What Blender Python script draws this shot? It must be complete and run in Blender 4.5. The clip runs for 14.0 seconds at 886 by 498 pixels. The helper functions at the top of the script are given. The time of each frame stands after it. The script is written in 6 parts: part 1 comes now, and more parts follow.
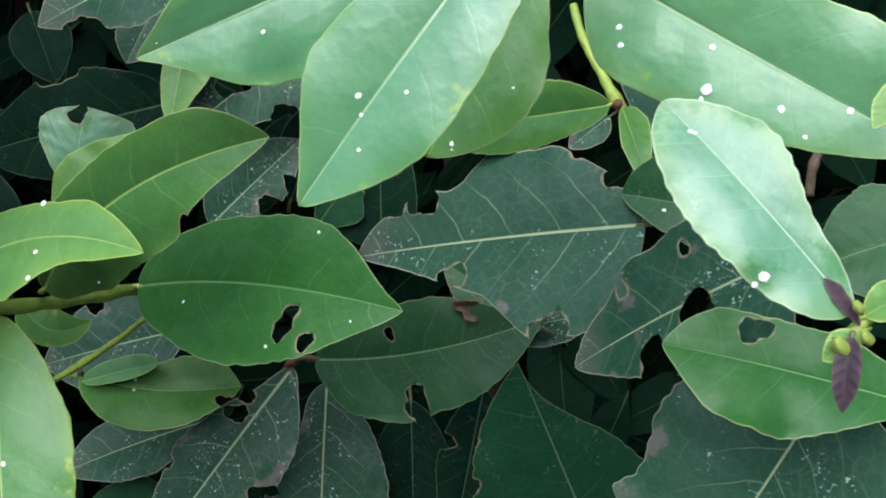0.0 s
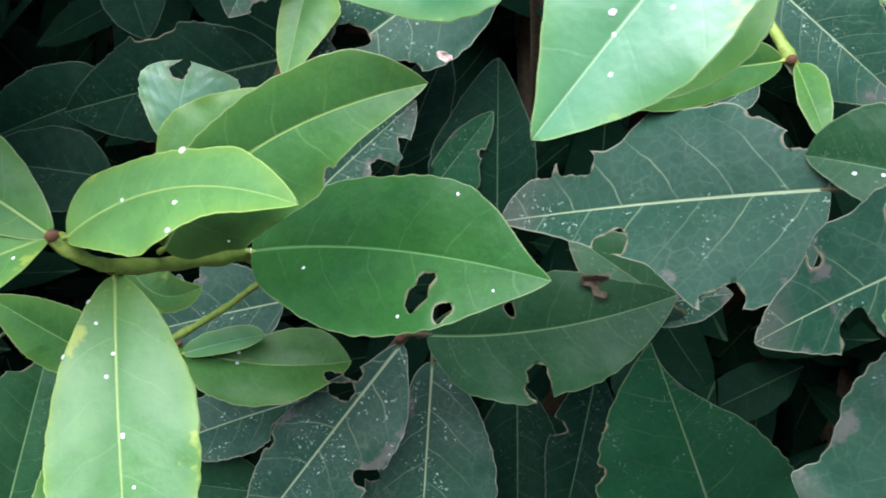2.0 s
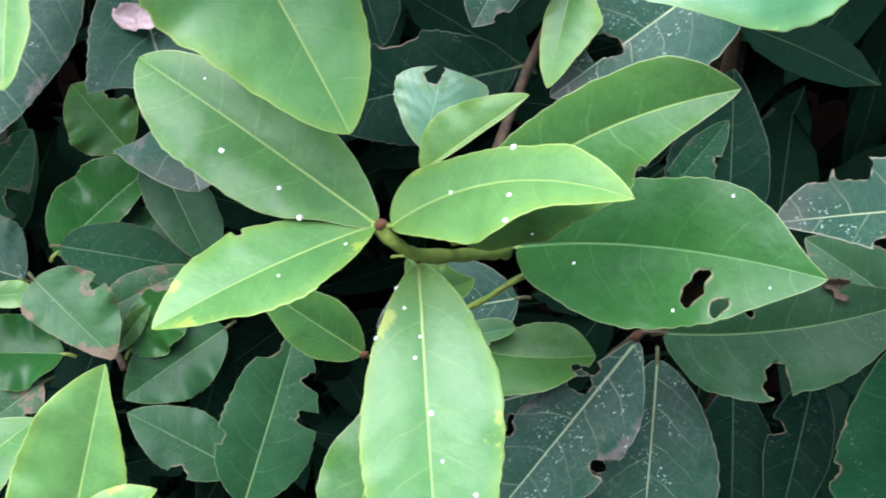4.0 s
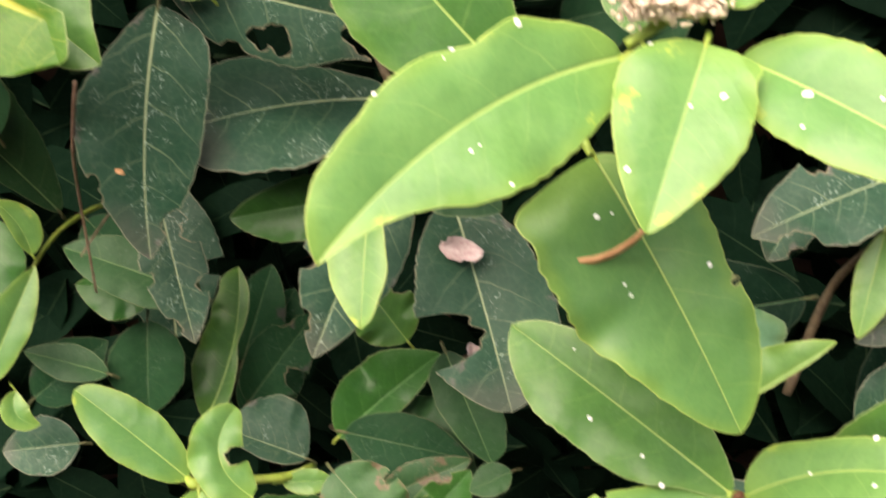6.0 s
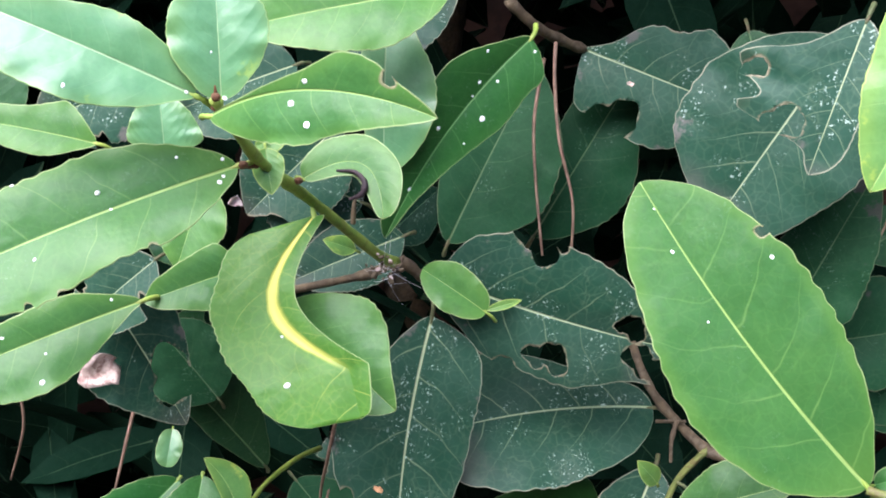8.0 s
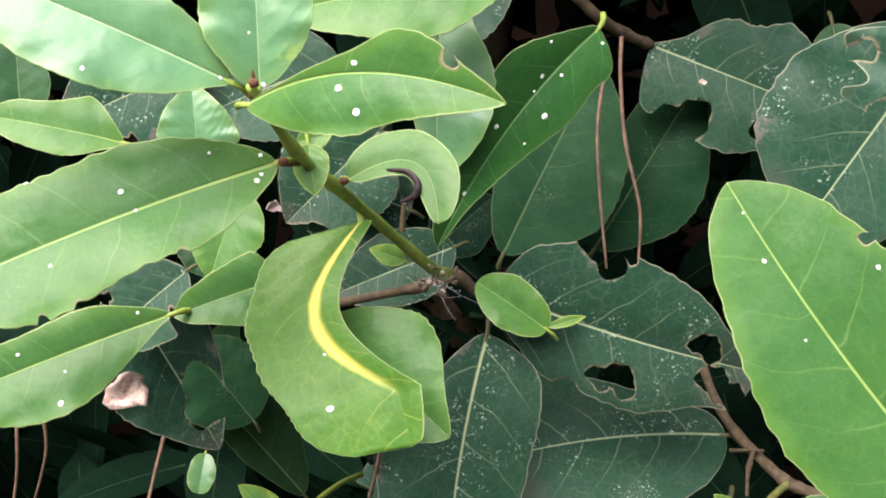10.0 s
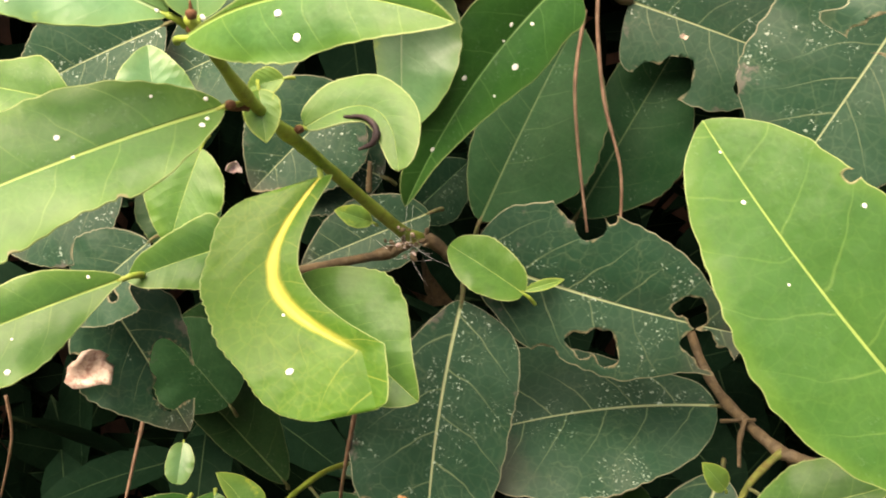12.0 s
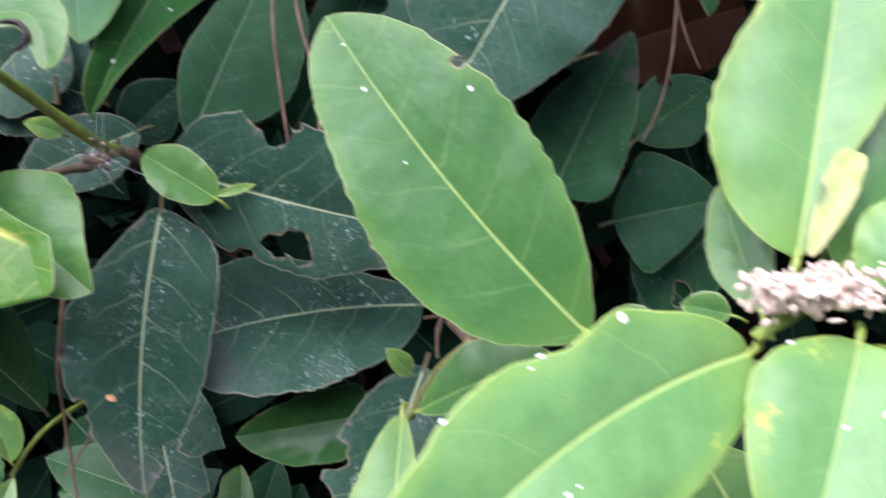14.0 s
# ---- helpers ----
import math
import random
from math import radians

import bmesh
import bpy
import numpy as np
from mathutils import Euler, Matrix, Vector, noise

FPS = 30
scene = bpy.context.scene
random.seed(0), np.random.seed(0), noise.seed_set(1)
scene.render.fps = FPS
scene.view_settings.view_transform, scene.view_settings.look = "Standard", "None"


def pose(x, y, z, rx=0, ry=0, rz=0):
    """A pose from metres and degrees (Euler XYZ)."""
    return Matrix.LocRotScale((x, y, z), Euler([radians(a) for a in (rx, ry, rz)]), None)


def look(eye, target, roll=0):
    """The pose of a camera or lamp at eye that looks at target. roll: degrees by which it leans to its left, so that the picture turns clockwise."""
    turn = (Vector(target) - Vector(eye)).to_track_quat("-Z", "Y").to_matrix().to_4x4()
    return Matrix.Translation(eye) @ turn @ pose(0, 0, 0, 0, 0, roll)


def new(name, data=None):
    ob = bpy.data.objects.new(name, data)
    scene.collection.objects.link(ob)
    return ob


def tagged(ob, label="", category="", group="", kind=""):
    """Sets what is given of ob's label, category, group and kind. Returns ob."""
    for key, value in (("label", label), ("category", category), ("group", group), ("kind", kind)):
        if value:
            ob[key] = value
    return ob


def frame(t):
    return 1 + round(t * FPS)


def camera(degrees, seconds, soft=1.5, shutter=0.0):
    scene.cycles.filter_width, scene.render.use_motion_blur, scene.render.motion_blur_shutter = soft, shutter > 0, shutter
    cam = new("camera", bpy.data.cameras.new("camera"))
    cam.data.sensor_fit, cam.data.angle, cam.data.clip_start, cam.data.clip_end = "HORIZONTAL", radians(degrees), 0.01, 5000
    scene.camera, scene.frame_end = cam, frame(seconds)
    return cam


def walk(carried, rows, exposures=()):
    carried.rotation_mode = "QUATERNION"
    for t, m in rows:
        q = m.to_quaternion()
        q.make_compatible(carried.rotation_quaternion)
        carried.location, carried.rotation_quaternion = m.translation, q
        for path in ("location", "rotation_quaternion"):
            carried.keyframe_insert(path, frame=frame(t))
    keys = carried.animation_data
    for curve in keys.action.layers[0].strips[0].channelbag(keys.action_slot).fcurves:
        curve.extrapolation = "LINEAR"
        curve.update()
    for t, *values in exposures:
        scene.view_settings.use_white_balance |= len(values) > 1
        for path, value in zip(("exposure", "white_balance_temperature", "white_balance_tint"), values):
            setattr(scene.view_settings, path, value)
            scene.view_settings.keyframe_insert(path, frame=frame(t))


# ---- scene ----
cam = camera(38.5, 14.0, soft=1.9, shutter=0.35)
PATH = [
    (0, (-0.00035, 0.00871, 1.11071), (0.00304, 1.70550, 0.05199), -0.293),
    (0.5, (-0.00921, 0.01497, 1.10643), (-0.01100, 1.71122, 0.04682), 0.193),
    (1, (-0.01802, 0.01743, 1.09867), (-0.01869, 1.70843, 0.03071), 0.585),
    (1.5, (-0.02596, 0.02377, 1.09392), (-0.03432, 1.71712, 0.02972), 0.589),
    (2, (-0.03798, 0.02848, 1.08816), (-0.05328, 1.72130, 0.02321), 0.580),
    (2.2, (-0.04205, 0.02800, 1.08779), (-0.06770, 1.72204, 0.02497), 0.461),
    (4.3, (-0.10110, -0.00087, 1.09440), (-0.27313, 1.69721, 0.05184), -0.466),
    (4.5, (-0.10288, -0.00446, 1.09157), (-0.31552, 1.68868, 0.04846), -1.004),
    (5, (-0.12503, -0.00760, 1.09631), (-0.36160, 1.68044, 0.05011), -0.438),
    (5.5, (-0.13984, -0.00639, 1.11972), (-0.41241, 1.71722, 0.14255), -0.703),
    (6, (-0.15932, -0.00631, 1.15101), (-0.50347, 1.74166, 0.24207), -1.001),
    (6.5, (-0.18319, 0.00000, 1.17954), (-0.58066, 1.76304, 0.32296), -1.131),
    (7, (-0.20893, 0.02256, 1.19027), (-0.64657, 1.79600, 0.37579), 0.183),
    (7.5, (-0.22482, 0.03234, 1.20705), (-0.68695, 1.80836, 0.41194), 0.594),
    (8, (-0.24321, 0.03531, 1.21015), (-0.70567, 1.82363, 0.44332), 1.151),
    (8.5, (-0.23729, 0.03765, 1.20649), (-0.73091, 1.82637, 0.46030), 0.536),
    (9, (-0.25281, 0.04520, 1.19387), (-0.73311, 1.83947, 0.45231), 1.158),
    (9.2, (-0.25557, 0.04918, 1.19402), (-0.73966, 1.83852, 0.44308), 1.137),
    (11.3, (-0.25797, 0.07865, 1.17827), (-0.82443, 1.86764, 0.48644), 0.004),
    (11.5, (-0.25421, 0.07876, 1.17427), (-0.79257, 1.87684, 0.48355), 0.030),
    (12, (-0.25006, 0.07773, 1.17286), (-0.78377, 1.86730, 0.45692), -0.473),
    (12.5, (-0.22703, 0.07149, 1.17482), (-0.70021, 1.87423, 0.44939), -0.211),
    (13, (-0.21050, 0.06160, 1.17129), (-0.65490, 1.87940, 0.46552), -0.143),
    (13.5, (-0.21787, 0.05993, 1.17173), (-0.60876, 1.88388, 0.45032), 0.457),
    (14, (-0.18657, 0.06016, 1.16088), (-0.53574, 1.88078, 0.41028), -0.389),
]
# handed the light and colour of the overcast day
EXPOSURES = [(0, 0.66, 5800, 15.5), (2, 1.16, 5650, 18), (4.4, 1.48, 5600, 23), (5.2, 1.45, 6050, 21), (5.55, 1.55, 6450, 20), (5.9, 1.43, 7500, 21), (6.6, 1.33, 8100, 24.5), (7.4, 1.56, 5980, 24.5),
             (9.2, 1.54, 5780, 25.5), (10.6, 1.39, 8000, 20), (11.3, 1.36, 9100, 20), (12.4, 1.70, 8800, 21), (12.9, 1.77, 7800, 21), (13.4, 1.74, 6450, 25.5), (13.7, 1.49, 6150, 27.5), (14, 1.36, 5750, 35)]
walk(cam, [(t, look(eye, target, roll)) for t, eye, target, roll in PATH], EXPOSURES)

# ---- sky and sun: an overcast day ----
world = bpy.data.worlds.new("overcast_sky")
scene.world = world
world.use_nodes = True
wn = world.node_tree
sky = wn.nodes.new("ShaderNodeTexSky")
sky.sky_type, sky.sun_disc = "NISHITA", False
sky.sun_elevation, sky.sun_rotation = radians(59), radians(200)
sky.dust_density, sky.air_density = 4.0, 1.0
wn.nodes["Background"].inputs["Strength"].default_value = 0.15
wn.links.new(sky.outputs["Color"], wn.nodes["Background"].inputs["Color"])
sun = new("sun", bpy.data.lights.new("sun", "SUN"))
sun.data.energy, sun.data.angle, sun.data.color = 3.5, radians(66), (1.0, 0.98, 0.94)
sun.matrix_world = look((-0.75, -1.0, 3.6), (-0.2, 0.4, 0.9))


# ---- materials ----
class Net:
    """Short hand for building a node material."""

    def __init__(self, name):
        self.mat = bpy.data.materials.new(name)
        self.mat.use_nodes = True
        self.t = self.mat.node_tree
        self.bsdf = self.t.nodes["Principled BSDF"]

    def put(self, socket, value):
        if hasattr(value, "links"):
            self.t.links.new(value, socket)
        elif hasattr(socket.default_value, "__len__"):
            socket.default_value = (*value, 1.0)[: len(socket.default_value)]
        else:
            socket.default_value = value

    def math(self, op, a, b=0.0, c=0.0, clamp=False):
        n = self.t.nodes.new("ShaderNodeMath")
        n.operation, n.use_clamp = op, clamp
        for s, v in zip(n.inputs, (a, b, c)):
            self.put(s, v)
        return n.outputs[0]

    def vec(self, op, a, b):
        n = self.t.nodes.new("ShaderNodeVectorMath")
        n.operation = op
        self.put(n.inputs[0], a), self.put(n.inputs[1], b)
        return n.outputs[0]

    def step(self, v, lo, hi):
        """0 at lo, 1 at hi, smooth between."""
        n = self.t.nodes.new("ShaderNodeMapRange")
        n.interpolation_type = "SMOOTHSTEP"
        for s, x in zip(n.inputs, (v, lo, hi, 0.0, 1.0)):
            self.put(s, x)
        return n.outputs[0]

    def mix(self, f, a, b):
        n = self.t.nodes.new("ShaderNodeMix")
        n.data_type = "RGBA"
        self.put(n.inputs[0], f), self.put(n.inputs[6], a), self.put(n.inputs[7], b)
        return n.outputs[2]

    def noise(self, co, scale, detail=3.0, rough=0.55):
        n = self.t.nodes.new("ShaderNodeTexNoise")
        self.put(n.inputs["Vector"], co), self.put(n.inputs["Scale"], scale)
        n.inputs["Detail"].default_value, n.inputs["Roughness"].default_value = detail, rough
        return n.outputs[0]

    def cells(self, co, scale, feature="F1"):
        n = self.t.nodes.new("ShaderNodeTexVoronoi")
        n.feature = feature
        self.put(n.inputs["Vector"], co), self.put(n.inputs["Scale"], scale)
        return n.outputs["Distance"]

    def local(self):
        """Places on the object in metres, shifted by the object's random number."""
        co = self.t.nodes.new("ShaderNodeTexCoord").outputs["Object"]
        self.rnd = self.t.nodes.new("ShaderNodeObjectInfo").outputs["Random"]
        return self.vec("ADD", co, self.math("MULTIPLY", self.rnd, 37.0))

    def attr(self, name):
        n = self.t.nodes.new("ShaderNodeAttribute")
        n.attribute_name = name
        return n.outputs

    def bump(self, height, strength=0.5, distance=0.001):
        n = self.t.nodes.new("ShaderNodeBump")
        n.inputs["Strength"].default_value, n.inputs["Distance"].default_value = strength, distance
        self.put(n.inputs["Height"], height)
        self.put(self.bsdf.inputs["Normal"], n.outputs[0])

    def done(self, colour, rough, spec=0.5):
        self.put(self.bsdf.inputs["Base Color"], colour)
        self.put(self.bsdf.inputs["Roughness"], rough)
        self.put(self.bsdf.inputs["Specular IOR Level"], spec)
        return self.mat


def leaf_material(name, one, two, vein, rim, rough=0.4, dust=0.0, flecks=0.0, blotch=0.0, blotch_colour=(0.2, 0.15, 0.12), side_veins=0.4, tired=0.3, spec=0.5, rib=1.0, halo=None, burn=0.0, quilted=0.35, coat=0.0):
    """A laurel leaf: midrib, side veins, fine net, pale margin, brown gnawed edges, dust film and pale flecks."""
    n = Net(name)
    co = n.local()
    sep = n.t.nodes.new("ShaderNodeSeparateXYZ")
    n.put(sep.inputs[0], n.attr("leaf")["Vector"])
    u, w, edge = sep.outputs
    gnaw = n.attr("gnaw")["Fac"]
    aw = n.math("ABSOLUTE", w)
    wob = n.noise(co, 55, 2)
    # side veins run forwards from the midrib and fade to the margin
    t = n.math("SUBTRACT", u, n.math("MULTIPLY", aw, n.math("ADD", 0.45, n.math("MULTIPLY", aw, 1.6))))
    t = n.math("ADD", n.math("MULTIPLY", t, 6.3), n.math("MULTIPLY", n.math("SIGN", w), 0.19))
    t = n.math("ADD", t, n.math("ADD", n.math("MULTIPLY", wob, 0.5), n.math("MULTIPLY", n.rnd, 5.0)))
    far = n.math("ABSOLUTE", n.math("SUBTRACT", n.math("FRACT", t), 0.5))
    thin = n.math("SUBTRACT", 0.034, n.math("MULTIPLY", aw, 0.07))
    lateral = n.math("SUBTRACT", 1.0, n.step(far, 0.0, thin), clamp=True)
    lateral = n.math("MULTIPLY", lateral, n.math("SUBTRACT", 1.0, n.math("MULTIPLY", n.step(aw, 0.10, 0.27), 0.85)))
    lateral = n.math("MULTIPLY", lateral, n.math("ADD", 0.35, n.math("MULTIPLY", n.step(n.noise(co, 48, 2), 0.36, 0.56), 0.65)))
    crook = n.vec("ADD", co, n.math("MULTIPLY", n.noise(co, 90, 3), 0.012))
    mesh = n.math("SUBTRACT", 1.0, n.step(n.cells(crook, 125, "DISTANCE_TO_EDGE"), 0.0, 0.045))
    mesh = n.math("MULTIPLY", mesh, n.math("MULTIPLY", n.step(n.noise(co, 70, 2), 0.45, 0.62), n.step(aw, 0.015, 0.05)))
    lateral = n.math("MAXIMUM", lateral, n.math("MULTIPLY", mesh, 0.2))
    if rib > 2:
        halfmid = n.math("MULTIPLY", n.math("ADD", 0.2, n.math("MULTIPLY", n.math("MULTIPLY", u, n.math("SUBTRACT", 1.0, u)), 3.2)), 0.0066 * rib)
        halfmid = n.math("MULTIPLY", halfmid, n.math("ADD", 0.45, n.math("MULTIPLY", n.noise(co, 130, 4), 1.1)))
    else:
        halfmid = n.math("SUBTRACT", 0.0066 * rib, n.math("MULTIPLY", u, 0.0046 * rib))
    midrib = n.math("SUBTRACT", 1.0, n.step(aw, n.math("MULTIPLY", halfmid, 0.3 if rib > 2 else 0.45), halfmid))
    if rib > 2:
        midrib = n.math("MULTIPLY", midrib, n.step(n.math("ADD", u, n.math("MULTIPLY", wob, 0.16)), 0.90, 0.66))
    net = n.math("SUBTRACT", 1.0, n.step(n.cells(n.vec("ADD", co, n.math("MULTIPLY", wob, 0.006)), 260, "DISTANCE_TO_EDGE"), 0.0, 0.10))
    big = n.noise(co, 38, 4)
    fine = n.noise(co, 900, 2)
    shift = n.math("ADD", n.math("MULTIPLY", big, 1.1), n.math("MULTIPLY", n.math("SUBTRACT", n.rnd, 0.5), 0.7), clamp=True)
    col = n.mix(n.math("SUBTRACT", shift, 0.15, clamp=True), one, two)
    col = n.mix(n.math("MULTIPLY", net, 0.04), col, vein)
    col = n.mix(n.math("MULTIPLY", n.step(n.noise(co, 150, 4, 0.6), 0.40, 0.68), 0.30), col, (one[0] * 0.62, one[1] * 0.70, one[2] * 0.62))
    col = n.mix(n.math("MULTIPLY", n.step(fine, 0.45, 0.75), 0.14), col, (one[0] * 0.5, one[1] * 0.55, one[2] * 0.5))
    if halo:
        ring = n.step(n.math("ADD", edge, n.math("MULTIPLY", n.math("SUBTRACT", n.noise(co, 45, 3), 0.5), 6.0)), 4.5, 0.0)
        foot = n.step(u, 0.22, 0.0)
        col = n.mix(n.math("MULTIPLY", n.math("MAXIMUM", ring, foot), 0.38), col, halo)
    if blotch:
        spots = n.step(n.math("ADD", n.noise(co, 55, 5, 0.65), n.math("MULTIPLY", n.step(edge, 9.0, 0.0), 0.14)), 0.74 - 0.22 * blotch, 0.80 - 0.2 * blotch)
        col = n.mix(n.math("MULTIPLY", spots, 0.8), col, blotch_colour)
    if dust:
        film = n.math("MULTIPLY", n.step(n.noise(co, 26, 5, 0.62), 0.35, 0.72), dust)
        col = n.mix(film, col, (0.050, 0.092, 0.072))
    col = n.mix(n.math("MULTIPLY", lateral, side_veins), col, vein)
    col = n.mix(n.math("MULTIPLY", midrib, 0.92), col, vein)
    if flecks:
        patch = n.step(n.math("ADD", n.noise(co, 62, 4), n.math("MULTIPLY", n.step(aw, 0.16, 0.0), 0.10)), 0.55, 0.63)
        dots = n.step(n.noise(co, 1050, 3, 0.6), 0.59, 0.635)
        keep = n.step(n.noise(co, 300, 2), 0.44, 0.56)
        col = n.mix(n.math("MULTIPLY", n.math("MULTIPLY", dots, n.math("MULTIPLY", patch, keep)), flecks * 0.8), col, (0.34, 0.46, 0.38))
        lone = n.math("SUBTRACT", 1.0, n.step(n.cells(n.vec("ADD", co, n.math("MULTIPLY", wob, 0.004)), 150), 0.03, 0.055))
        col = n.mix(n.math("MULTIPLY", lone, n.math("MULTIPLY", n.step(n.noise(co, 130, 1), 0.60, 0.66), 0.5 * min(1.0, flecks * 2))), col, (0.45, 0.52, 0.45))
    if burn:
        tipped = n.step(n.math("ADD", u, n.math("MULTIPLY", n.math("SUBTRACT", n.noise(co, 50, 4), 0.5), 0.5)), 0.76, 1.0)
        col = n.mix(n.math("MULTIPLY", tipped, burn), col, (0.105, 0.102, 0.088))
    ragged = n.math("ADD", edge, n.math("MULTIPLY", n.math("SUBTRACT", wob, 0.5), 0.5))
    col = n.mix(n.math("MULTIPLY", n.step(ragged, 0.42, 0.12), 0.7), col, rim)
    bitten = n.math("ADD", gnaw, n.math("MULTIPLY", n.math("SUBTRACT", n.noise(co, 160, 3), 0.5), 1.6))
    col = n.mix(n.math("MULTIPLY", n.step(bitten, 0.75, 0.15), tired + 0.4), col, (0.19, 0.165, 0.10))
    r = n.math("ADD", rough, n.math("MULTIPLY", n.math("SUBTRACT", n.noise(co, 60, 4), 0.45), 0.2))
    if dust:
        r = n.math("ADD", r, n.math("MULTIPLY", film, 0.25))
    high = n.math("ADD", n.math("MULTIPLY", midrib, -0.35), n.math("MULTIPLY", lateral, -0.03))
    high = n.math("ADD", high, n.math("ADD", n.math("MULTIPLY", fine, 0.03), n.math("MULTIPLY", n.noise(co, 75, 3, 0.5), 1.15)))
    quilt = n.math("MULTIPLY", n.math("MULTIPLY", n.math("SUBTRACT", 0.5, n.math("MULTIPLY", far, far)), n.step(aw, 0.0, 0.05)), quilted)
    high = n.math("SUBTRACT", high, quilt)
    high = n.math("ADD", high, n.math("MULTIPLY", n.noise(co, 230, 3, 0.5), 0.30))
    n.bump(high, 0.7, 0.0009)
    n.put(n.bsdf.inputs["Coat Weight"], coat)
    n.put(n.bsdf.inputs["Coat Roughness"], 0.34)
    return n.done(col, r, spec)


PALE = (0.26, 0.34, 0.14)
LEAVES = {
    "young": leaf_material("young_laurel_leaf", (0.058, 0.166, 0.044), (0.098, 0.224, 0.056), (0.24, 0.36, 0.10), (0.28, 0.38, 0.09), 0.38, blotch=0.05, blotch_colour=(0.24, 0.32, 0.05), side_veins=0.18, spec=0.26, rib=1.15, halo=(0.140, 0.245, 0.032)),
    "fresh": leaf_material("fresh_mint_green_laurel_leaf", (0.060, 0.190, 0.076), (0.102, 0.245, 0.102), (0.24, 0.37, 0.18), (0.26, 0.38, 0.13), 0.35, blotch=0.03, blotch_colour=(0.18, 0.30, 0.06), side_veins=0.13, spec=0.5, rib=1.15, halo=(0.115, 0.225, 0.050), coat=0.15),
    "glossy": leaf_material("glossy_mint_green_laurel_leaf", (0.060, 0.195, 0.075), (0.105, 0.255, 0.105), (0.24, 0.37, 0.18), (0.26, 0.38, 0.13), 0.36, blotch=0.03, blotch_colour=(0.18, 0.30, 0.06), side_veins=0.1, spec=0.75, rib=1.0, halo=(0.085, 0.215, 0.040), coat=0.6),
    "green": leaf_material("green_laurel_leaf", (0.032, 0.112, 0.025), (0.064, 0.174, 0.038), (0.21, 0.33, 0.09), PALE, 0.36, flecks=0.08, side_veins=0.22, spec=0.22, rib=1.1, halo=(0.080, 0.180, 0.026)),
    "deep": leaf_material("deep_green_laurel_leaf", (0.013, 0.078, 0.016), (0.032, 0.124, 0.022), (0.11, 0.25, 0.08), PALE, 0.33, flecks=0.08, side_veins=0.26, spec=0.19, halo=(0.035, 0.122, 0.026)),
    "mid": leaf_material("half_grown_laurel_leaf", (0.013, 0.058, 0.020), (0.027, 0.088, 0.028), (0.13, 0.23, 0.09), (0.14, 0.20, 0.09), 0.44, dust=0.08, flecks=0.15, side_veins=0.24, spec=0.16),
    "dusty": leaf_material("dusty_old_laurel_leaf", (0.012, 0.051, 0.028), (0.022, 0.073, 0.040), (0.28, 0.36, 0.20), (0.30, 0.31, 0.21), 0.47, dust=0.22, flecks=1.0, blotch=0.12, blotch_colour=(0.105, 0.100, 0.088), side_veins=0.4, spec=0.15, burn=0.45, rib=1.2),
    "dark": leaf_material("dark_old_laurel_leaf", (0.008, 0.044, 0.017), (0.016, 0.064, 0.024), (0.09, 0.15, 0.07), (0.12, 0.15, 0.08), 0.5, dust=0.05, flecks=0.2, blotch=0.06, blotch_colour=(0.05, 0.05, 0.045), side_veins=0.28, spec=0.05),
    # old leaf colour darkened to carry the shade of the hedge's depth
    "shade": leaf_material("laurel_leaf_painted_shade", (0.0030, 0.0155, 0.0085), (0.006, 0.024, 0.013), (0.05, 0.10, 0.05), (0.08, 0.11, 0.07), 0.55, dust=0.03, flecks=0.12, side_veins=0.28, spec=0.03),
    "torn": leaf_material("torn_yellow_leaf", (0.17, 0.27, 0.07), (0.25, 0.32, 0.09), (0.4, 0.46, 0.14), (0.34, 0.3, 0.14), 0.5, blotch=0.2, blotch_colour=(0.26, 0.2, 0.08), side_veins=0.1, spec=0.3),
    "pale": leaf_material("pale_backed_laurel_leaf", (0.085, 0.215, 0.115), (0.13, 0.28, 0.15), (0.26, 0.42, 0.24), (0.32, 0.42, 0.25), 0.32, side_veins=0.18, flecks=0.2, blotch=0.55, blotch_colour=(0.035, 0.16, 0.045), halo=(0.17, 0.27, 0.07)),
    "scorched": leaf_material("scorched_laurel_leaf", (0.018, 0.080, 0.026), (0.040, 0.118, 0.032), (0.16, 0.2, 0.1), (0.22, 0.18, 0.11), 0.5, dust=0.1, flecks=0.3, blotch=0.46, blotch_colour=(0.15, 0.095, 0.062), spec=0.25),
    "twisted": leaf_material("twisted_green_leaf", (0.036, 0.122, 0.016), (0.074, 0.182, 0.026), (0.50, 0.50, 0.10), PALE, 0.36, flecks=0.05, side_veins=0.25, rib=6.6, spec=0.16),
    "dead": leaf_material("dead_brown_leaf", (0.013, 0.0062, 0.003), (0.024, 0.0115, 0.0055), (0.045, 0.02, 0.008), (0.04, 0.018, 0.008), 0.6, blotch=0.2, blotch_colour=(0.02, 0.008, 0.004), spec=0.04),
    "withered": leaf_material("withered_purple_leaf", (0.018, 0.010, 0.015), (0.034, 0.018, 0.026), (0.05, 0.03, 0.03), (0.06, 0.03, 0.03), 0.55, spec=0.3),
    # the hedge interior's shade is put into this near-black green
    "inner": leaf_material("inner_leaf_painted_shade", (0.0028, 0.013, 0.007), (0.006, 0.021, 0.011), (0.03, 0.06, 0.03), (0.04, 0.06, 0.03), 0.6, side_veins=0.25, spec=0.02),
}


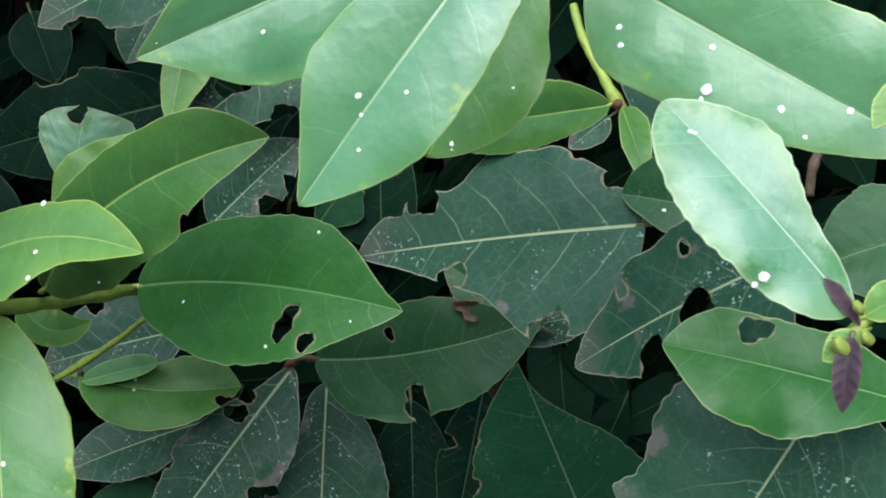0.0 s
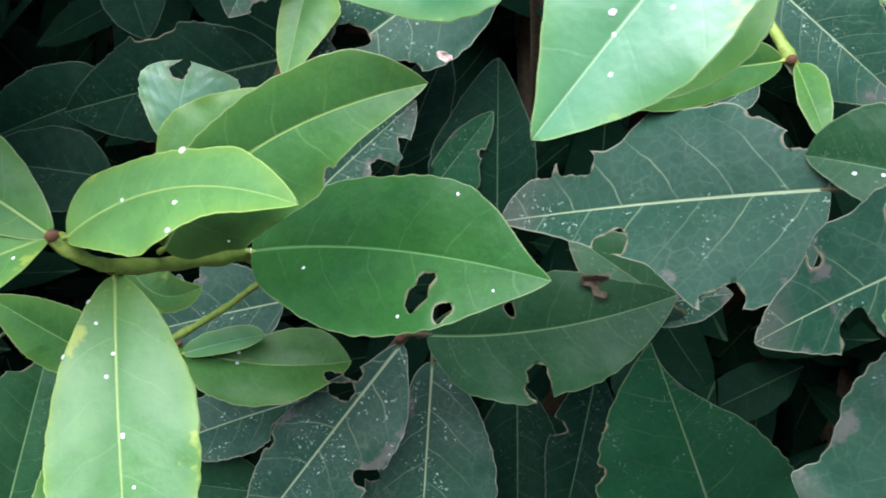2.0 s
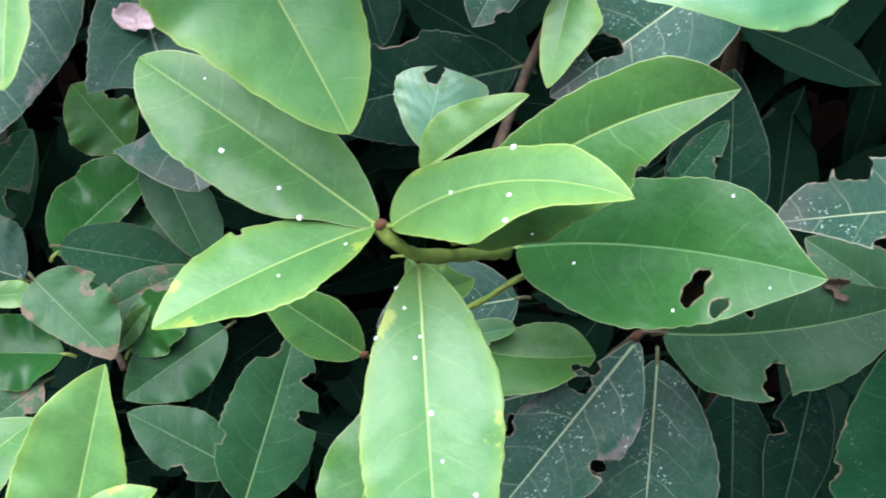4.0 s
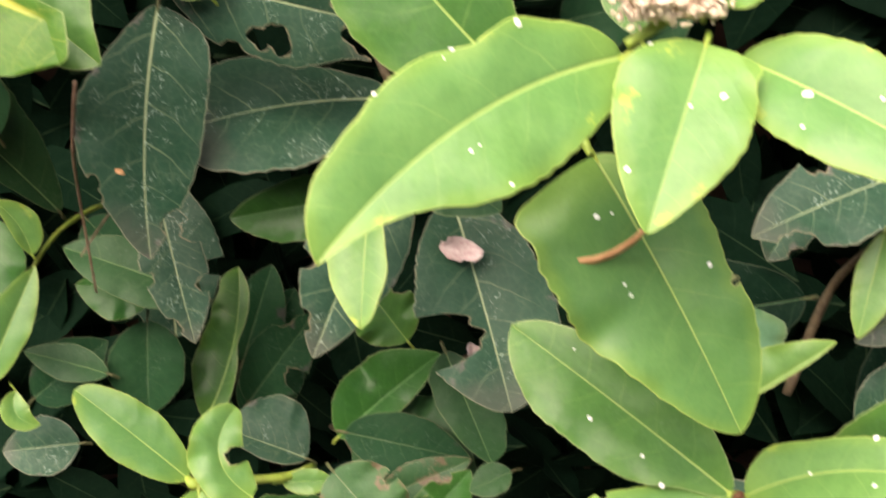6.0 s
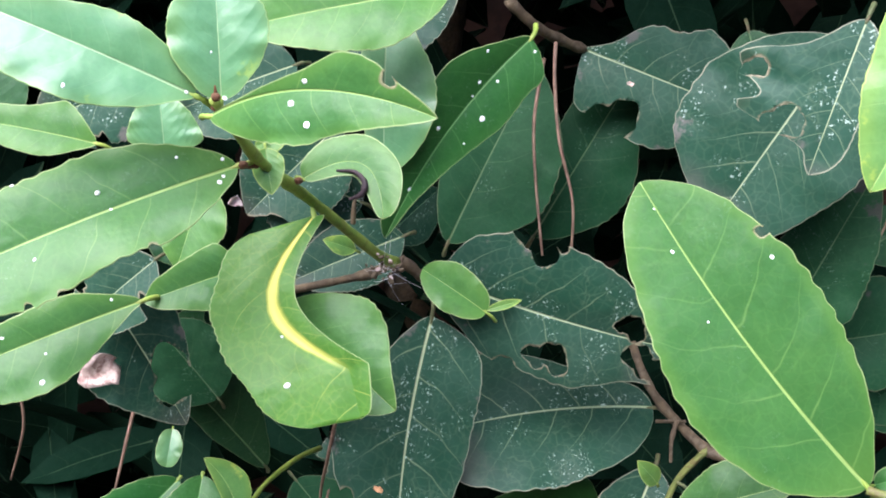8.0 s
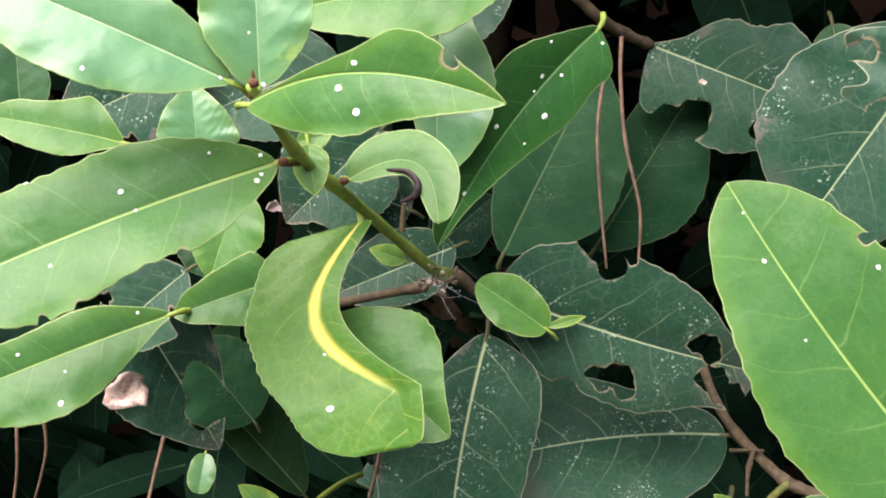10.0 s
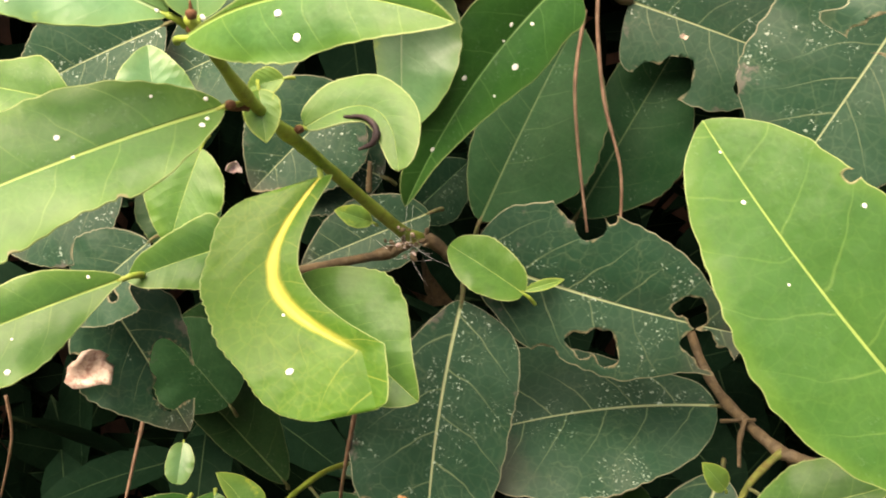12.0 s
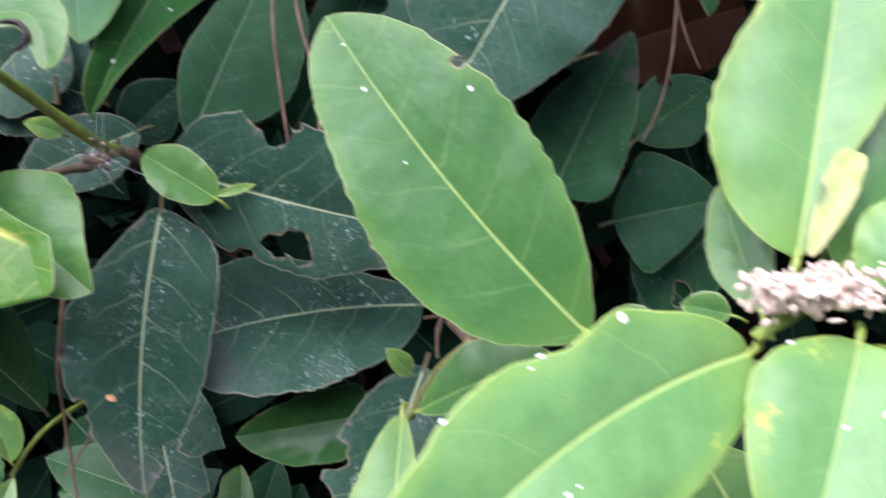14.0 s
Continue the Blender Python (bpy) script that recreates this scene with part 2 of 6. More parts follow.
def plain(name, one, two, rough=0.6, scale=120, spec=0.4, relief=0.4, extra=None, cover=0.0):
    """Two tones in patches, with fine grain."""
    n = Net(name)
    co = n.local()
    col = n.mix(n.step(n.noise(co, scale, 5, 0.6), 0.35, 0.65), one, two)
    if extra:
        col = n.mix(n.math("MULTIPLY", n.step(n.noise(co, scale * 2.3, 4), 0.52, 0.62), cover), col, extra)
    n.bump(n.noise(co, scale * 6, 4), relief, 0.0006)
    return n.done(col, n.math("ADD", rough, n.math("MULTIPLY", n.noise(co, scale * 3, 2), 0.15)), spec)


STEM = plain("green_shoot_bark", (0.19, 0.30, 0.045), (0.26, 0.36, 0.06), 0.42, 160, extra=(0.12, 0.07, 0.03), cover=0.25)
OLIVE = plain("olive_shoot_bark", (0.095, 0.130, 0.030), (0.150, 0.175, 0.045), 0.5, 160, extra=(0.10, 0.055, 0.03), cover=0.5)
TWIG = plain("brown_twig_bark", (0.060, 0.045, 0.025), (0.105, 0.080, 0.042), 0.75, 200, extra=(0.14, 0.12, 0.08), cover=0.4)
NEEDLE = plain("dry_pine_needle", (0.13, 0.082, 0.052), (0.22, 0.145, 0.095), 0.55, 220)
NEEDLE_FRESH = plain("orange_pine_needle", (0.36, 0.19, 0.08), (0.48, 0.28, 0.13), 0.5, 220)
STALK = plain("old_leaf_stalk", (0.06, 0.085, 0.03), (0.10, 0.11, 0.045), 0.6, 200, extra=(0.09, 0.05, 0.03), cover=0.6)
WALL = plain("old_brown_plaster", (0.045, 0.022, 0.014), (0.075, 0.038, 0.024), 0.9, 20, extra=(0.03, 0.018, 0.012), cover=0.6)
WAX = plain("white_wax", (0.72, 0.78, 0.74), (0.82, 0.86, 0.82), 0.35, 600)
BLOSSOM = plain("withered_blossom", (0.56, 0.45, 0.33), (0.74, 0.65, 0.51), 0.8, 500, extra=(0.40, 0.26, 0.18), cover=0.45)
SCRAP = plain("pale_dead_scrap", (0.60, 0.46, 0.43), (0.76, 0.66, 0.61), 0.75, 260, extra=(0.48, 0.24, 0.25), cover=0.45)
HUSK = plain("tan_dead_husk", (0.40, 0.31, 0.25), (0.60, 0.50, 0.42), 0.75, 200, extra=(0.24, 0.12, 0.11), cover=0.6)
# blackish colour for the shade in the curled leaf's opening
OPENING_SHADE = plain("curl_opening_shade", (0.018, 0.012, 0.014), (0.045, 0.03, 0.032), 0.6, 300)
WEB = plain("cobweb", (0.55, 0.57, 0.56), (0.65, 0.66, 0.65), 0.7, 300)
NODE = plain("reddish_node", (0.085, 0.035, 0.016), (0.15, 0.07, 0.03), 0.6, 400)
BUD = plain("yellow_green_bud", (0.17, 0.26, 0.04), (0.27, 0.33, 0.06), 0.4, 300)
SOIL = plain("dark_soil", (0.035, 0.024, 0.017), (0.075, 0.05, 0.035), 0.95, 14, extra=(0.11, 0.07, 0.045), cover=0.6)


# ---- builders ----
def link(name, mesh, material, parent=None, m=None, label=""):
    ob = new(name, mesh)
    mesh.materials.clear()
    mesh.materials.append(material)
    if parent:
        ob.parent = parent
        ob.matrix_parent_inverse = Matrix.Translation(-Vector(parent.get("home", (0, 0, 0))))
    if m:
        ob.matrix_basis = m
    return tagged(ob, label)


def mesh_of(name, verts, faces):
    me = bpy.data.meshes.new(name)
    me.from_pydata(verts, [], faces)
    me.polygons.foreach_set("use_smooth", [True] * len(me.polygons))
    return me


def thing(name, home, label, category, group=""):
    ob = new(name)
    ob.location, ob.empty_display_size = home, 0.01
    ob["home"] = home
    return tagged(ob, label, category, group)


def tube(points, r0, r1, sides=8, knots=(), lump=0.12, seed=1):
    """A tapered, slightly knobbly tube through the points, rounded at its ends."""
    rng = random.Random(seed)
    p = [Vector(q) for q in points]
    line = []
    for i in range(len(p) - 1):
        a, b, c, d = p[max(i - 1, 0)], p[i], p[i + 1], p[min(i + 2, len(p) - 1)]
        for k in range(6):
            t = k / 6
            line.append(0.5 * (2 * b + (c - a) * t + (2 * a - 5 * b + 4 * c - d) * t * t + (3 * b - a - 3 * c + d) * t ** 3))
    line.append(p[-1])
    verts, faces, count = [], [], len(line)
    up = Vector((0.3, -0.8, 0.5))
    for i, q in enumerate(line):
        way = (line[min(i + 1, count - 1)] - line[max(i - 1, 0)]).normalized()
        s = way.cross(up).normalized()
        n = s.cross(way)
        r = r0 + (r1 - r0) * i / (count - 1)
        r *= 1 + rng.uniform(-lump, lump) + sum(0.32 * math.exp(-((i / (count - 1) - k) * count / 1.3) ** 2) for k in knots)
        for k in range(sides):
            ang = 2 * math.pi * k / sides
            verts.append(q + (s * math.cos(ang) + n * math.sin(ang)) * r)
    for i in range(count - 1):
        for k in range(sides):
            faces.append((i * sides + k, i * sides + (k + 1) % sides, (i + 1) * sides + (k + 1) % sides, (i + 1) * sides + k))
    faces.append(tuple(range(sides - 1, -1, -1)))
    faces.append(tuple((count - 1) * sides + k for k in range(sides)))
    return mesh_of("tube", verts, faces)


STATIONS = (0.05, 0.14, 0.26, 0.38, 0.5, 0.62, 0.74, 0.86, 0.95)


def glide(x, at, values):
    """A smooth line through a few values, level past the first and the last."""
    i = np.clip(np.searchsorted(at, x) - 1, 0, len(at) - 2)
    slope = np.gradient(values, at)
    w = at[i + 1] - at[i]
    t = np.clip((x - at[i]) / w, 0, 1)
    a, b = values[i], values[i + 1]
    return a * (1 + 2 * t) * (1 - t) ** 2 + b * t * t * (3 - 2 * t) + w * (slope[i] * t * (1 - t) ** 2 - slope[i + 1] * t * t * (1 - t))


FR = np.array([-1, -0.975, -0.9, -0.78, -0.64, -0.48, -0.32, -0.16, -0.05, 0, 0.05, 0.16, 0.32, 0.48, 0.64, 0.78, 0.9, 0.975, 1.0])
FR_FINE = np.unique(np.concatenate([FR, (FR[1:] + FR[:-1]) / 2]))


def leaf_mesh(length, left, right, seed, a=0.66, b=0.85, bend=0.04, arc=0.0, fold=0.12, cup=0.0, wave=0.03, puff=0.06, droop=0.0, twist=0.0, bites=(), holes=(), cut=1.0, hook=0.0, sweep=0.0, crena=1.6, lp=None, rp=None):
    """A leaf blade along x from 0 to length, facing z. left and right: half widths. bites: (place along, side, depth, half reach);
    holes: (place along, place across, radius) in shares of the length, half width and length; past the margin they gnaw it.
    lp and rp: how full the left and right half are at STATIONS, where the plain form does not do.
    hook: the midrib swings aside over the first part up to this share; sweep: the outer margin's own bulge, in lengths."""
    rng = random.Random(seed)
    rows = 150 if holes else 110 if bites else 70
    fr = FR_FINE if holes else FR
    u = np.linspace(0.0, cut, rows + 1)
    peak = a / (a + b)
    top = peak ** a * (1 - peak) ** b
    shape = u ** a * np.clip(1 - u, 0, 1) ** b / top
    ph = [rng.uniform(0, 6.28) for _ in range(8)]
    margin = {}
    gnawed = {}
    for side, half in ((1, left), (-1, right)):
        k = 0 if side > 0 else 4
        soft = 1 + 0.035 * np.sin(u * 9 + ph[k]) + 0.014 * np.sin(u * 23 + ph[k + 1]) + 0.007 * crena * np.sin(u * 97 + 2.2 * np.sin(u * 13 + ph[k]) + ph[k + 2]) + 0.008 * np.sin(u * 151 + 3 * np.sin(u * 17) + ph[k + 1])
        full = shape
        given = lp if side > 0 else rp
        if given:
            round_off = u ** 0.6 * np.clip(1 - u, 0, 1) ** 0.75
            at = np.array(STATIONS)
            knots = np.array(given) / (at ** 0.6 * (1 - at) ** 0.75)
            full = round_off * glide(u, at, knots)
            soft = 1 + (soft - 1) * 0.3 + 0.006 * crena * np.sin(u * 83 + 2.6 * np.sin(u * 11 + ph[k]) + ph[k + 2]) * np.clip(8 * u, 0, 1)
        h = half * full * soft
        hit = np.zeros_like(u)
        for u0, s, deep, reach in bites:
            if s != side:
                continue
            x = (u - u0) / reach
            rough = min(1.0, 0.05 / reach)
            jag = 1 + rough * 0.16 * np.sin(u * 88 + ph[k + 3]) + rough * 0.12 * np.sin(u * 47 + ph[k])
            inside = np.abs(x) < 1
            depth = np.where(inside, deep * np.sqrt(np.clip(1 - x * x, 0, 1)) ** 0.8 * jag, 0)
            h = np.where(inside, np.minimum(h, np.maximum(half * full * (1 - depth), 0.0006)), h)
            hit = np.maximum(hit, inside.astype(float))
        if sweep and side < 0:
            h = np.maximum((sweep * shape * soft - abs(arc) * np.sin(np.pi * np.clip(u / hook, 0, 1))) * length, 0.0004)
        if cut < 1:
            h[-1] *= 0.8
            hit[-3:] = 1
        margin[side], gnawed[side] = np.maximum(h, 1e-5), hit
    y = np.where(fr[None, :] >= 0, fr[None, :] * margin[1][:, None], fr[None, :] * margin[-1][:, None])
    x = np.repeat(u[:, None] * length, len(fr), 1)
    if cut < 1:
        x[-1] += np.array([rng.uniform(-0.02, 0.02) * length for _ in fr])
    dead = np.zeros_like(x, bool)
    rings = []
    for u0, v0, rad in holes:
        cx, cy, r = u0 * length, v0 * (left if v0 > 0 else right), rad * length
        dx, dy = x - cx, y - cy
        ang = np.arctan2(dy, dx)
        lim = r * (1 + 0.22 * np.sin(2 * ang + ph[1]) + 0.14 * np.sin(3 * ang + ph[2]) + 0.07 * np.sin(7 * ang + ph[3]))
        ins = np.hypot(dx, dy) < lim
        x = np.where(ins, cx + lim * np.cos(ang), x)
        y = np.where(ins, cy + lim * np.sin(ang), y)
        dead |= ins
        al = np.linspace(0, 6.28, 40)
        lr = r * (1 + 0.22 * np.sin(2 * al + ph[1]) + 0.14 * np.sin(3 * al + ph[2]))
        rings.append(np.stack([cx + lr * np.cos(al), cy + lr * np.sin(al)], 1))
    # distance to the margin, and to the gnawed margin, in millimetres
    ends = np.concatenate([np.stack([u * length, margin[1]], 1), np.stack([u * length, -margin[-1]], 1), *rings])
    worn = np.concatenate([np.stack([u * length, margin[1]], 1)[gnawed[1] > 0], np.stack([u * length, -margin[-1]], 1)[gnawed[-1] > 0], *rings])
    flat = np.stack([x.ravel(), y.ravel()], 1)
    edge = np.sqrt(((flat[:, None] - ends[None]) ** 2).sum(2).min(1)) * 1000
    gnaw = np.sqrt(((flat[:, None] - worn[None]) ** 2).sum(2).min(1)) * 1000 if len(worn) else np.full(len(flat), 99.0)
    uu = np.clip(x / length, 0, 1)
    half = (left + right) / 2
    lat = np.abs(y) / half
    z = length * bend * 4 * uu * (1 - uu) + fold * np.abs(y) - cup * y * y / half - droop * length * uu ** 2.5
    z = z + wave * half * lat ** 2 * (np.sin(uu * 15 + ph[5] + np.sign(y)) + 0.6 * np.sin(uu * 27 + ph[6] * np.sign(y)))
    z = z + puff * half * lat * np.clip(1 - lat, 0, 1) * 4 * (0.97 + 0.03 * np.sin(uu * 47 - lat * 7 + np.sign(y)))
    z = z + 0.002 * half * np.sin(uu * 44 - lat * 6) * lat
    tw = radians(twist) * uu
    yy, zz = y * np.cos(tw), z + y * np.sin(tw)
    if hook:
        px, py = uu * length, arc * length * np.sin(np.pi * np.clip(uu / hook, 0, 1)) + yy
    else:
        theta = np.arctan(arc * 4 * (1 - 2 * uu))
        px, py = uu * length - yy * np.sin(theta), arc * length * 4 * uu * (1 - uu) + yy * np.cos(theta)
    top_v = np.stack([px.ravel(), py.ravel(), zz.ravel()], 1)
    low_v = top_v - np.array([0, 0, 0.00028])
    w = len(fr)
    count = len(top_v)
    quads, used = [], {}
    for i in range(rows):
        for j in range(w - 1):
            if dead[i, j] and dead[i + 1, j] and dead[i, j + 1] and dead[i + 1, j + 1]:
                continue
            q = (i * w + j, (i + 1) * w + j, (i + 1) * w + j + 1, i * w + j + 1)
            quads.append(q)
            for e in zip(q, q[1:] + q[:1]):
                used[e] = 1
    faces = list(quads) + [tuple(v + count for v in reversed(q)) for q in quads]
    faces += [(e[1], e[0], e[0] + count, e[1] + count) for e in used if (e[1], e[0]) not in used]
    me = mesh_of("leaf_blade", np.concatenate([top_v, low_v]).tolist(), faces)
    data = np.stack([uu.ravel(), y.ravel() / length, edge], 1)
    me.attributes.new("leaf", "FLOAT_VECTOR", "POINT").data.foreach_set("vector", np.concatenate([data, data]).astype(np.float32).ravel())
    me.attributes.new("gnaw", "FLOAT", "POINT").data.foreach_set("value", np.concatenate([gnaw, gnaw]).astype(np.float32))
    spots = [tuple(top_v[i]) for i in range(count) if edge[i] > 2.0 and not dead.ravel()[i]]
    return me, spots


def drop(seed):
    """An uneven little lump, about 1 in radius."""
    rng = random.Random(seed)
    bm = bmesh.new()
    bmesh.ops.create_icosphere(bm, subdivisions=2, radius=1)
    p = Vector([rng.uniform(0, 9) for _ in range(3)])
    for v in bm.verts:
        v.co *= 1 + 0.32 * noise.noise(v.co * 1.2 + p) + rng.uniform(-0.05, 0.05)
    me = bpy.data.meshes.new("lump")
    bm.to_mesh(me)
    bm.free()
    me.polygons.foreach_set("use_smooth", [True] * len(me.polygons))
    return me


DROPS = [drop(k) for k in range(4)]
LEAF_LABELS = {"glossy": "broad glossy mint-green laurel leaf", "torn": "torn yellowed flap of a leaf", 
    "twisted": "twisted green laurel leaf with a yellow midrib",
    "young": "young yellow-green laurel leaf", "green": "glossy green laurel leaf", "fresh": "fresh mint-green laurel leaf", "deep": "deep green smooth laurel leaf", "mid": "half-grown dark green laurel leaf",
    "dusty": "dusty old laurel leaf with gnawed edges", "dark": "dark old laurel leaf in the shade", "shade": "old laurel leaf painted blackish green to stand for deep shade", "pale": "pale bluish-green laurel leaf",
    "scorched": "scorched laurel leaf with brown patches", "dead": "dead brown leaf", "withered": "withered blackish-purple leaf",
}
serial = [0]


def leaf(shoot, kind, base, tip, left, right, facing, flecks=0, stalk=0.0045, wax=(), **form):
    """One leaf of a shoot, from base to tip, its upper side towards facing."""
    serial[0] += 1
    base, tip = Vector(base), Vector(tip)
    x = tip - base
    length = x.length
    x.normalize()
    n = Vector(facing)
    n = (n - x * n.dot(x)).normalized()
    y = n.cross(x)
    m = Matrix((x, y, n)).transposed().to_4x4()
    m.translation = base
    me, spots = leaf_mesh(length, left, right, serial[0], **form)
    ob = link("leaf", me, LEAVES[kind], shoot, m, LEAF_LABELS[kind])
    if stalk:
        thick = min(0.0009, 0.00035 + length * 0.009)
        bar = tube([(-stalk, 0, -stalk * 0.8), (-stalk * 0.4, 0, -0.0004), (length * 0.03, 0, -0.0002)], thick, thick * 0.75, 8, seed=serial[0])
        link("leaf_stalk", bar, STEM if kind in ("young", "fresh", "glossy", "green", "deep", "pale", "twisted") else STALK, ob)
    if wax:
        grid = [(v.vector[0], v.vector[1]) for v in me.attributes["leaf"].data]
        for k, (u, v, r) in enumerate(wax):
            i = min(range(len(grid) // 2), key=lambda j: (grid[j][0] - u) ** 2 + (grid[j][1] - v) ** 2)
            near = me.vertices[i]
            r *= 0.00066
            turned = near.normal.to_track_quat("Z", "Y")
            link("wax_fleck", DROPS[k % 4], WAX, ob, Matrix.LocRotScale(near.co + near.normal * r * 0.1, turned, Vector((r * 1.15, r, r * 0.4))), "small white wax fleck")
    if flecks and spots:
        rng = random.Random(serial[0] * 7)
        for _ in range(flecks):
            q = rng.choice(spots)
            r = rng.choice((0.0003, 0.0004, 0.0004, 0.0005, 0.0008)) * rng.uniform(0.7, 1.15)
            at = Vector(q) + Vector((rng.uniform(-1, 1), rng.uniform(-1, 1), 0)) * 0.001 + Vector((0, 0, r * 0.12))
            link("wax_fleck", rng.choice(DROPS), WAX, ob, Matrix.LocRotScale(at, Euler((0, 0, rng.uniform(0, 6))), Vector((r * rng.uniform(0.8, 1.6), r, r * 0.4))), "small white wax fleck")
    return ob


def stem(shoot, points, r0, r1, material=STEM, knots=(), name="stem"):
    serial[0] += 1
    return link(name, tube(points, r0, r1, 10, knots, seed=serial[0]), material, shoot)


# ---- the hedge, shoot by shoot ----
shoot_star = thing("laurel_shoot", (-0.1171, 0.3211, 0.8985), "young shoot with a star of bright green leaves", "shoot", "laurel shoots of the hedge")
stem(shoot_star, [(-0.1362, 0.2905, 0.9253), (-0.1311, 0.2931, 0.9182), (-0.1254, 0.3043, 0.9078), (-0.1135, 0.3260, 0.8952), (-0.1033, 0.3526, 0.8810), (-0.1032, 0.3757, 0.8652)], 0.0016, 0.0022, STEM, (0.12, 0.45, 0.72))
leaf(shoot_star, "deep", (-0.0994, 0.3550, 0.8810), (-0.0116, 0.3112, 0.9008), 0.0219, 0.0253, (-0.46, -0.64, 0.62), arc=0.036, bend=0.05, fold=0.06, wave=0.03, a=0.72, b=0.66, holes=[(0.658, -0.31, 0.028), (0.64, -0.5, 0.035), (0.731, -0.6, 0.027)], lp=(0.32, 0.57, 0.78, 0.91, 0.97, 1.0, 0.91, 0.53, 0.16), rp=(0.42, 0.64, 0.86, 0.98, 1.0, 0.92, 0.76, 0.46, 0.21), wax=[(0.23, -0.071, 0.74), (0.7, 0.171, 0.68), (0.59, -0.184, 0.7), (0.86, -0.067, 0.5), (0.0, -0.0, 1.14)])
leaf(shoot_star, "young", (-0.1322, 0.2907, 0.9250), (-0.0718, 0.2668, 0.9491), 0.0106, 0.0163, (-0.47, -0.47, 0.75), bend=0.06, fold=0.12, wave=0.04, a=0.58, b=0.6, arc=0.095, lp=(0.62, 1.0, 0.92, 0.87, 0.84, 0.84, 0.86, 0.59, 0.28), rp=(0.32, 0.59, 0.83, 0.99, 1.0, 0.66, 0.45, 0.32, 0.15), wax=[(0.54, 0.12, 1.06), (0.29, 0.006, 0.69), (0.56, -0.171, 0.93), (0.56, -0.053, 0.92)])
leaf(shoot_star, "green", (-0.1150, 0.3139, 0.9074), (-0.0444, 0.3014, 0.9624), 0.0128, 0.0183, (-0.32, -0.92, 0.22), arc=0.095, bend=0.08, fold=0.12, wave=0.05, a=0.72, b=0.68, bites=[(0.67, -1, 0.12, 0.03)], flecks=2, lp=(0.26, 0.48, 0.7, 0.86, 0.92, 0.97, 1.0, 0.93, 0.5), rp=(0.42, 0.68, 0.96, 0.99, 1.0, 0.94, 0.6, 0.37, 0.18))
leaf(shoot_star, "young", (-0.1264, 0.3048, 0.9048), (-0.1167, 0.2473, 0.8463), 0.0204, 0.0187, (0.04, -0.71, 0.71), bend=0.05, fold=0.08, wave=0.025, a=0.6, b=0.85, lp=(0.3, 0.57, 0.79, 0.95, 1.0, 0.99, 0.91, 0.74, 0.34), rp=(0.25, 0.47, 0.69, 0.84, 0.95, 1.0, 0.97, 0.79, 0.36), wax=[(0.08, -0.083, 0.81), (0.26, -0.16, 0.97), (0.26, -0.008, 0.65), (0.33, -0.039, 0.8), (0.51, 0.021, 0.96), (0.67, 0.055, 0.64), (0.78, 0.15, 0.8), (0.15, -0.054, 0.65)])
leaf(shoot_star, "green", (-0.1358, 0.2910, 0.9249), (-0.2025, 0.3163, 0.9596), 0.0171, 0.0136, (0.06, -0.75, 0.66), bend=0.04, fold=0.1, wave=0.05, a=0.6, b=0.62, lp=(0.23, 0.43, 0.77, 0.94, 0.99, 1.0, 0.96, 0.7, 0.38), rp=(0.36, 0.66, 0.92, 1.0, 0.98, 0.9, 0.8, 0.61, 0.33), wax=[(0.56, 0.096, 0.94), (0.32, 0.1, 0.77), (0.22, 0.134, 1.08), (0.76, -0.073, 0.47)])
leaf(shoot_star, "young", (-0.1366, 0.2909, 0.9249), (-0.1902, 0.2619, 0.9091), 0.0145, 0.0144, (-0.08, -0.36, 0.93), bend=0.04, fold=0.14, wave=0.05, flecks=3, a=0.7, b=1.0, bites=[(0.52, -1, 0.14, 0.02)], lp=(0.32, 0.59, 0.86, 1.0, 0.98, 0.88, 0.71, 0.46, 0.2), rp=(0.28, 0.47, 0.68, 0.81, 0.94, 1.0, 0.83, 0.54, 0.24))
leaf(shoot_star, "green", (-0.1322, 0.3139, 0.8673), (-0.1455, 0.2785, 0.8190), 0.0085, 0.0143, (-0.16, -0.77, 0.61), bend=0.03, fold=0.1, lp=(0.11, 0.21, 0.3, 0.58, 0.89, 1.0, 0.99, 0.87, 0.4), rp=(0.13, 0.24, 0.35, 0.59, 0.87, 1.0, 1.0, 0.83, 0.59))
leaf(shoot_star, "young", (-0.1331, 0.3404, 0.8845), (-0.1124, 0.3416, 0.8768), 0.0068, 0.0068, (0.32, -0.55, 0.77), arc=-0.3, fold=0.5, bend=0.05)

shoot_over = thing("laurel_shoot", (0.0263, 0.2259, 1.0622), "near shoot with broad bright leaves hanging in", "shoot", "laurel shoots of the hedge")
stem(shoot_over, [(0.0293, 0.2241, 1.0688), (0.0256, 0.2270, 1.0601), (0.0193, 0.2513, 1.0463), (0.0104, 0.2965, 1.0241)], 0.0016, 0.0016, STEM)
leaf(shoot_over, "glossy", (0.0260, 0.2234, 1.0619), (-0.0259, 0.2063, 0.9967), 0.0141, 0.0134, (-0.12, -0.74, 0.66), bend=0.04, fold=0.1, wave=0.03, a=0.7, b=0.93, lp=(0.23, 0.43, 0.62, 0.78, 0.92, 1.0, 0.96, 0.66, 0.29), rp=(0.22, 0.4, 0.59, 0.74, 0.87, 0.99, 1.0, 0.57, 0.2), wax=[(0.73, -0.036, 0.8), (0.76, -0.002, 0.53), (0.66, 0.067, 0.53), (0.81, 0.038, 0.53)])
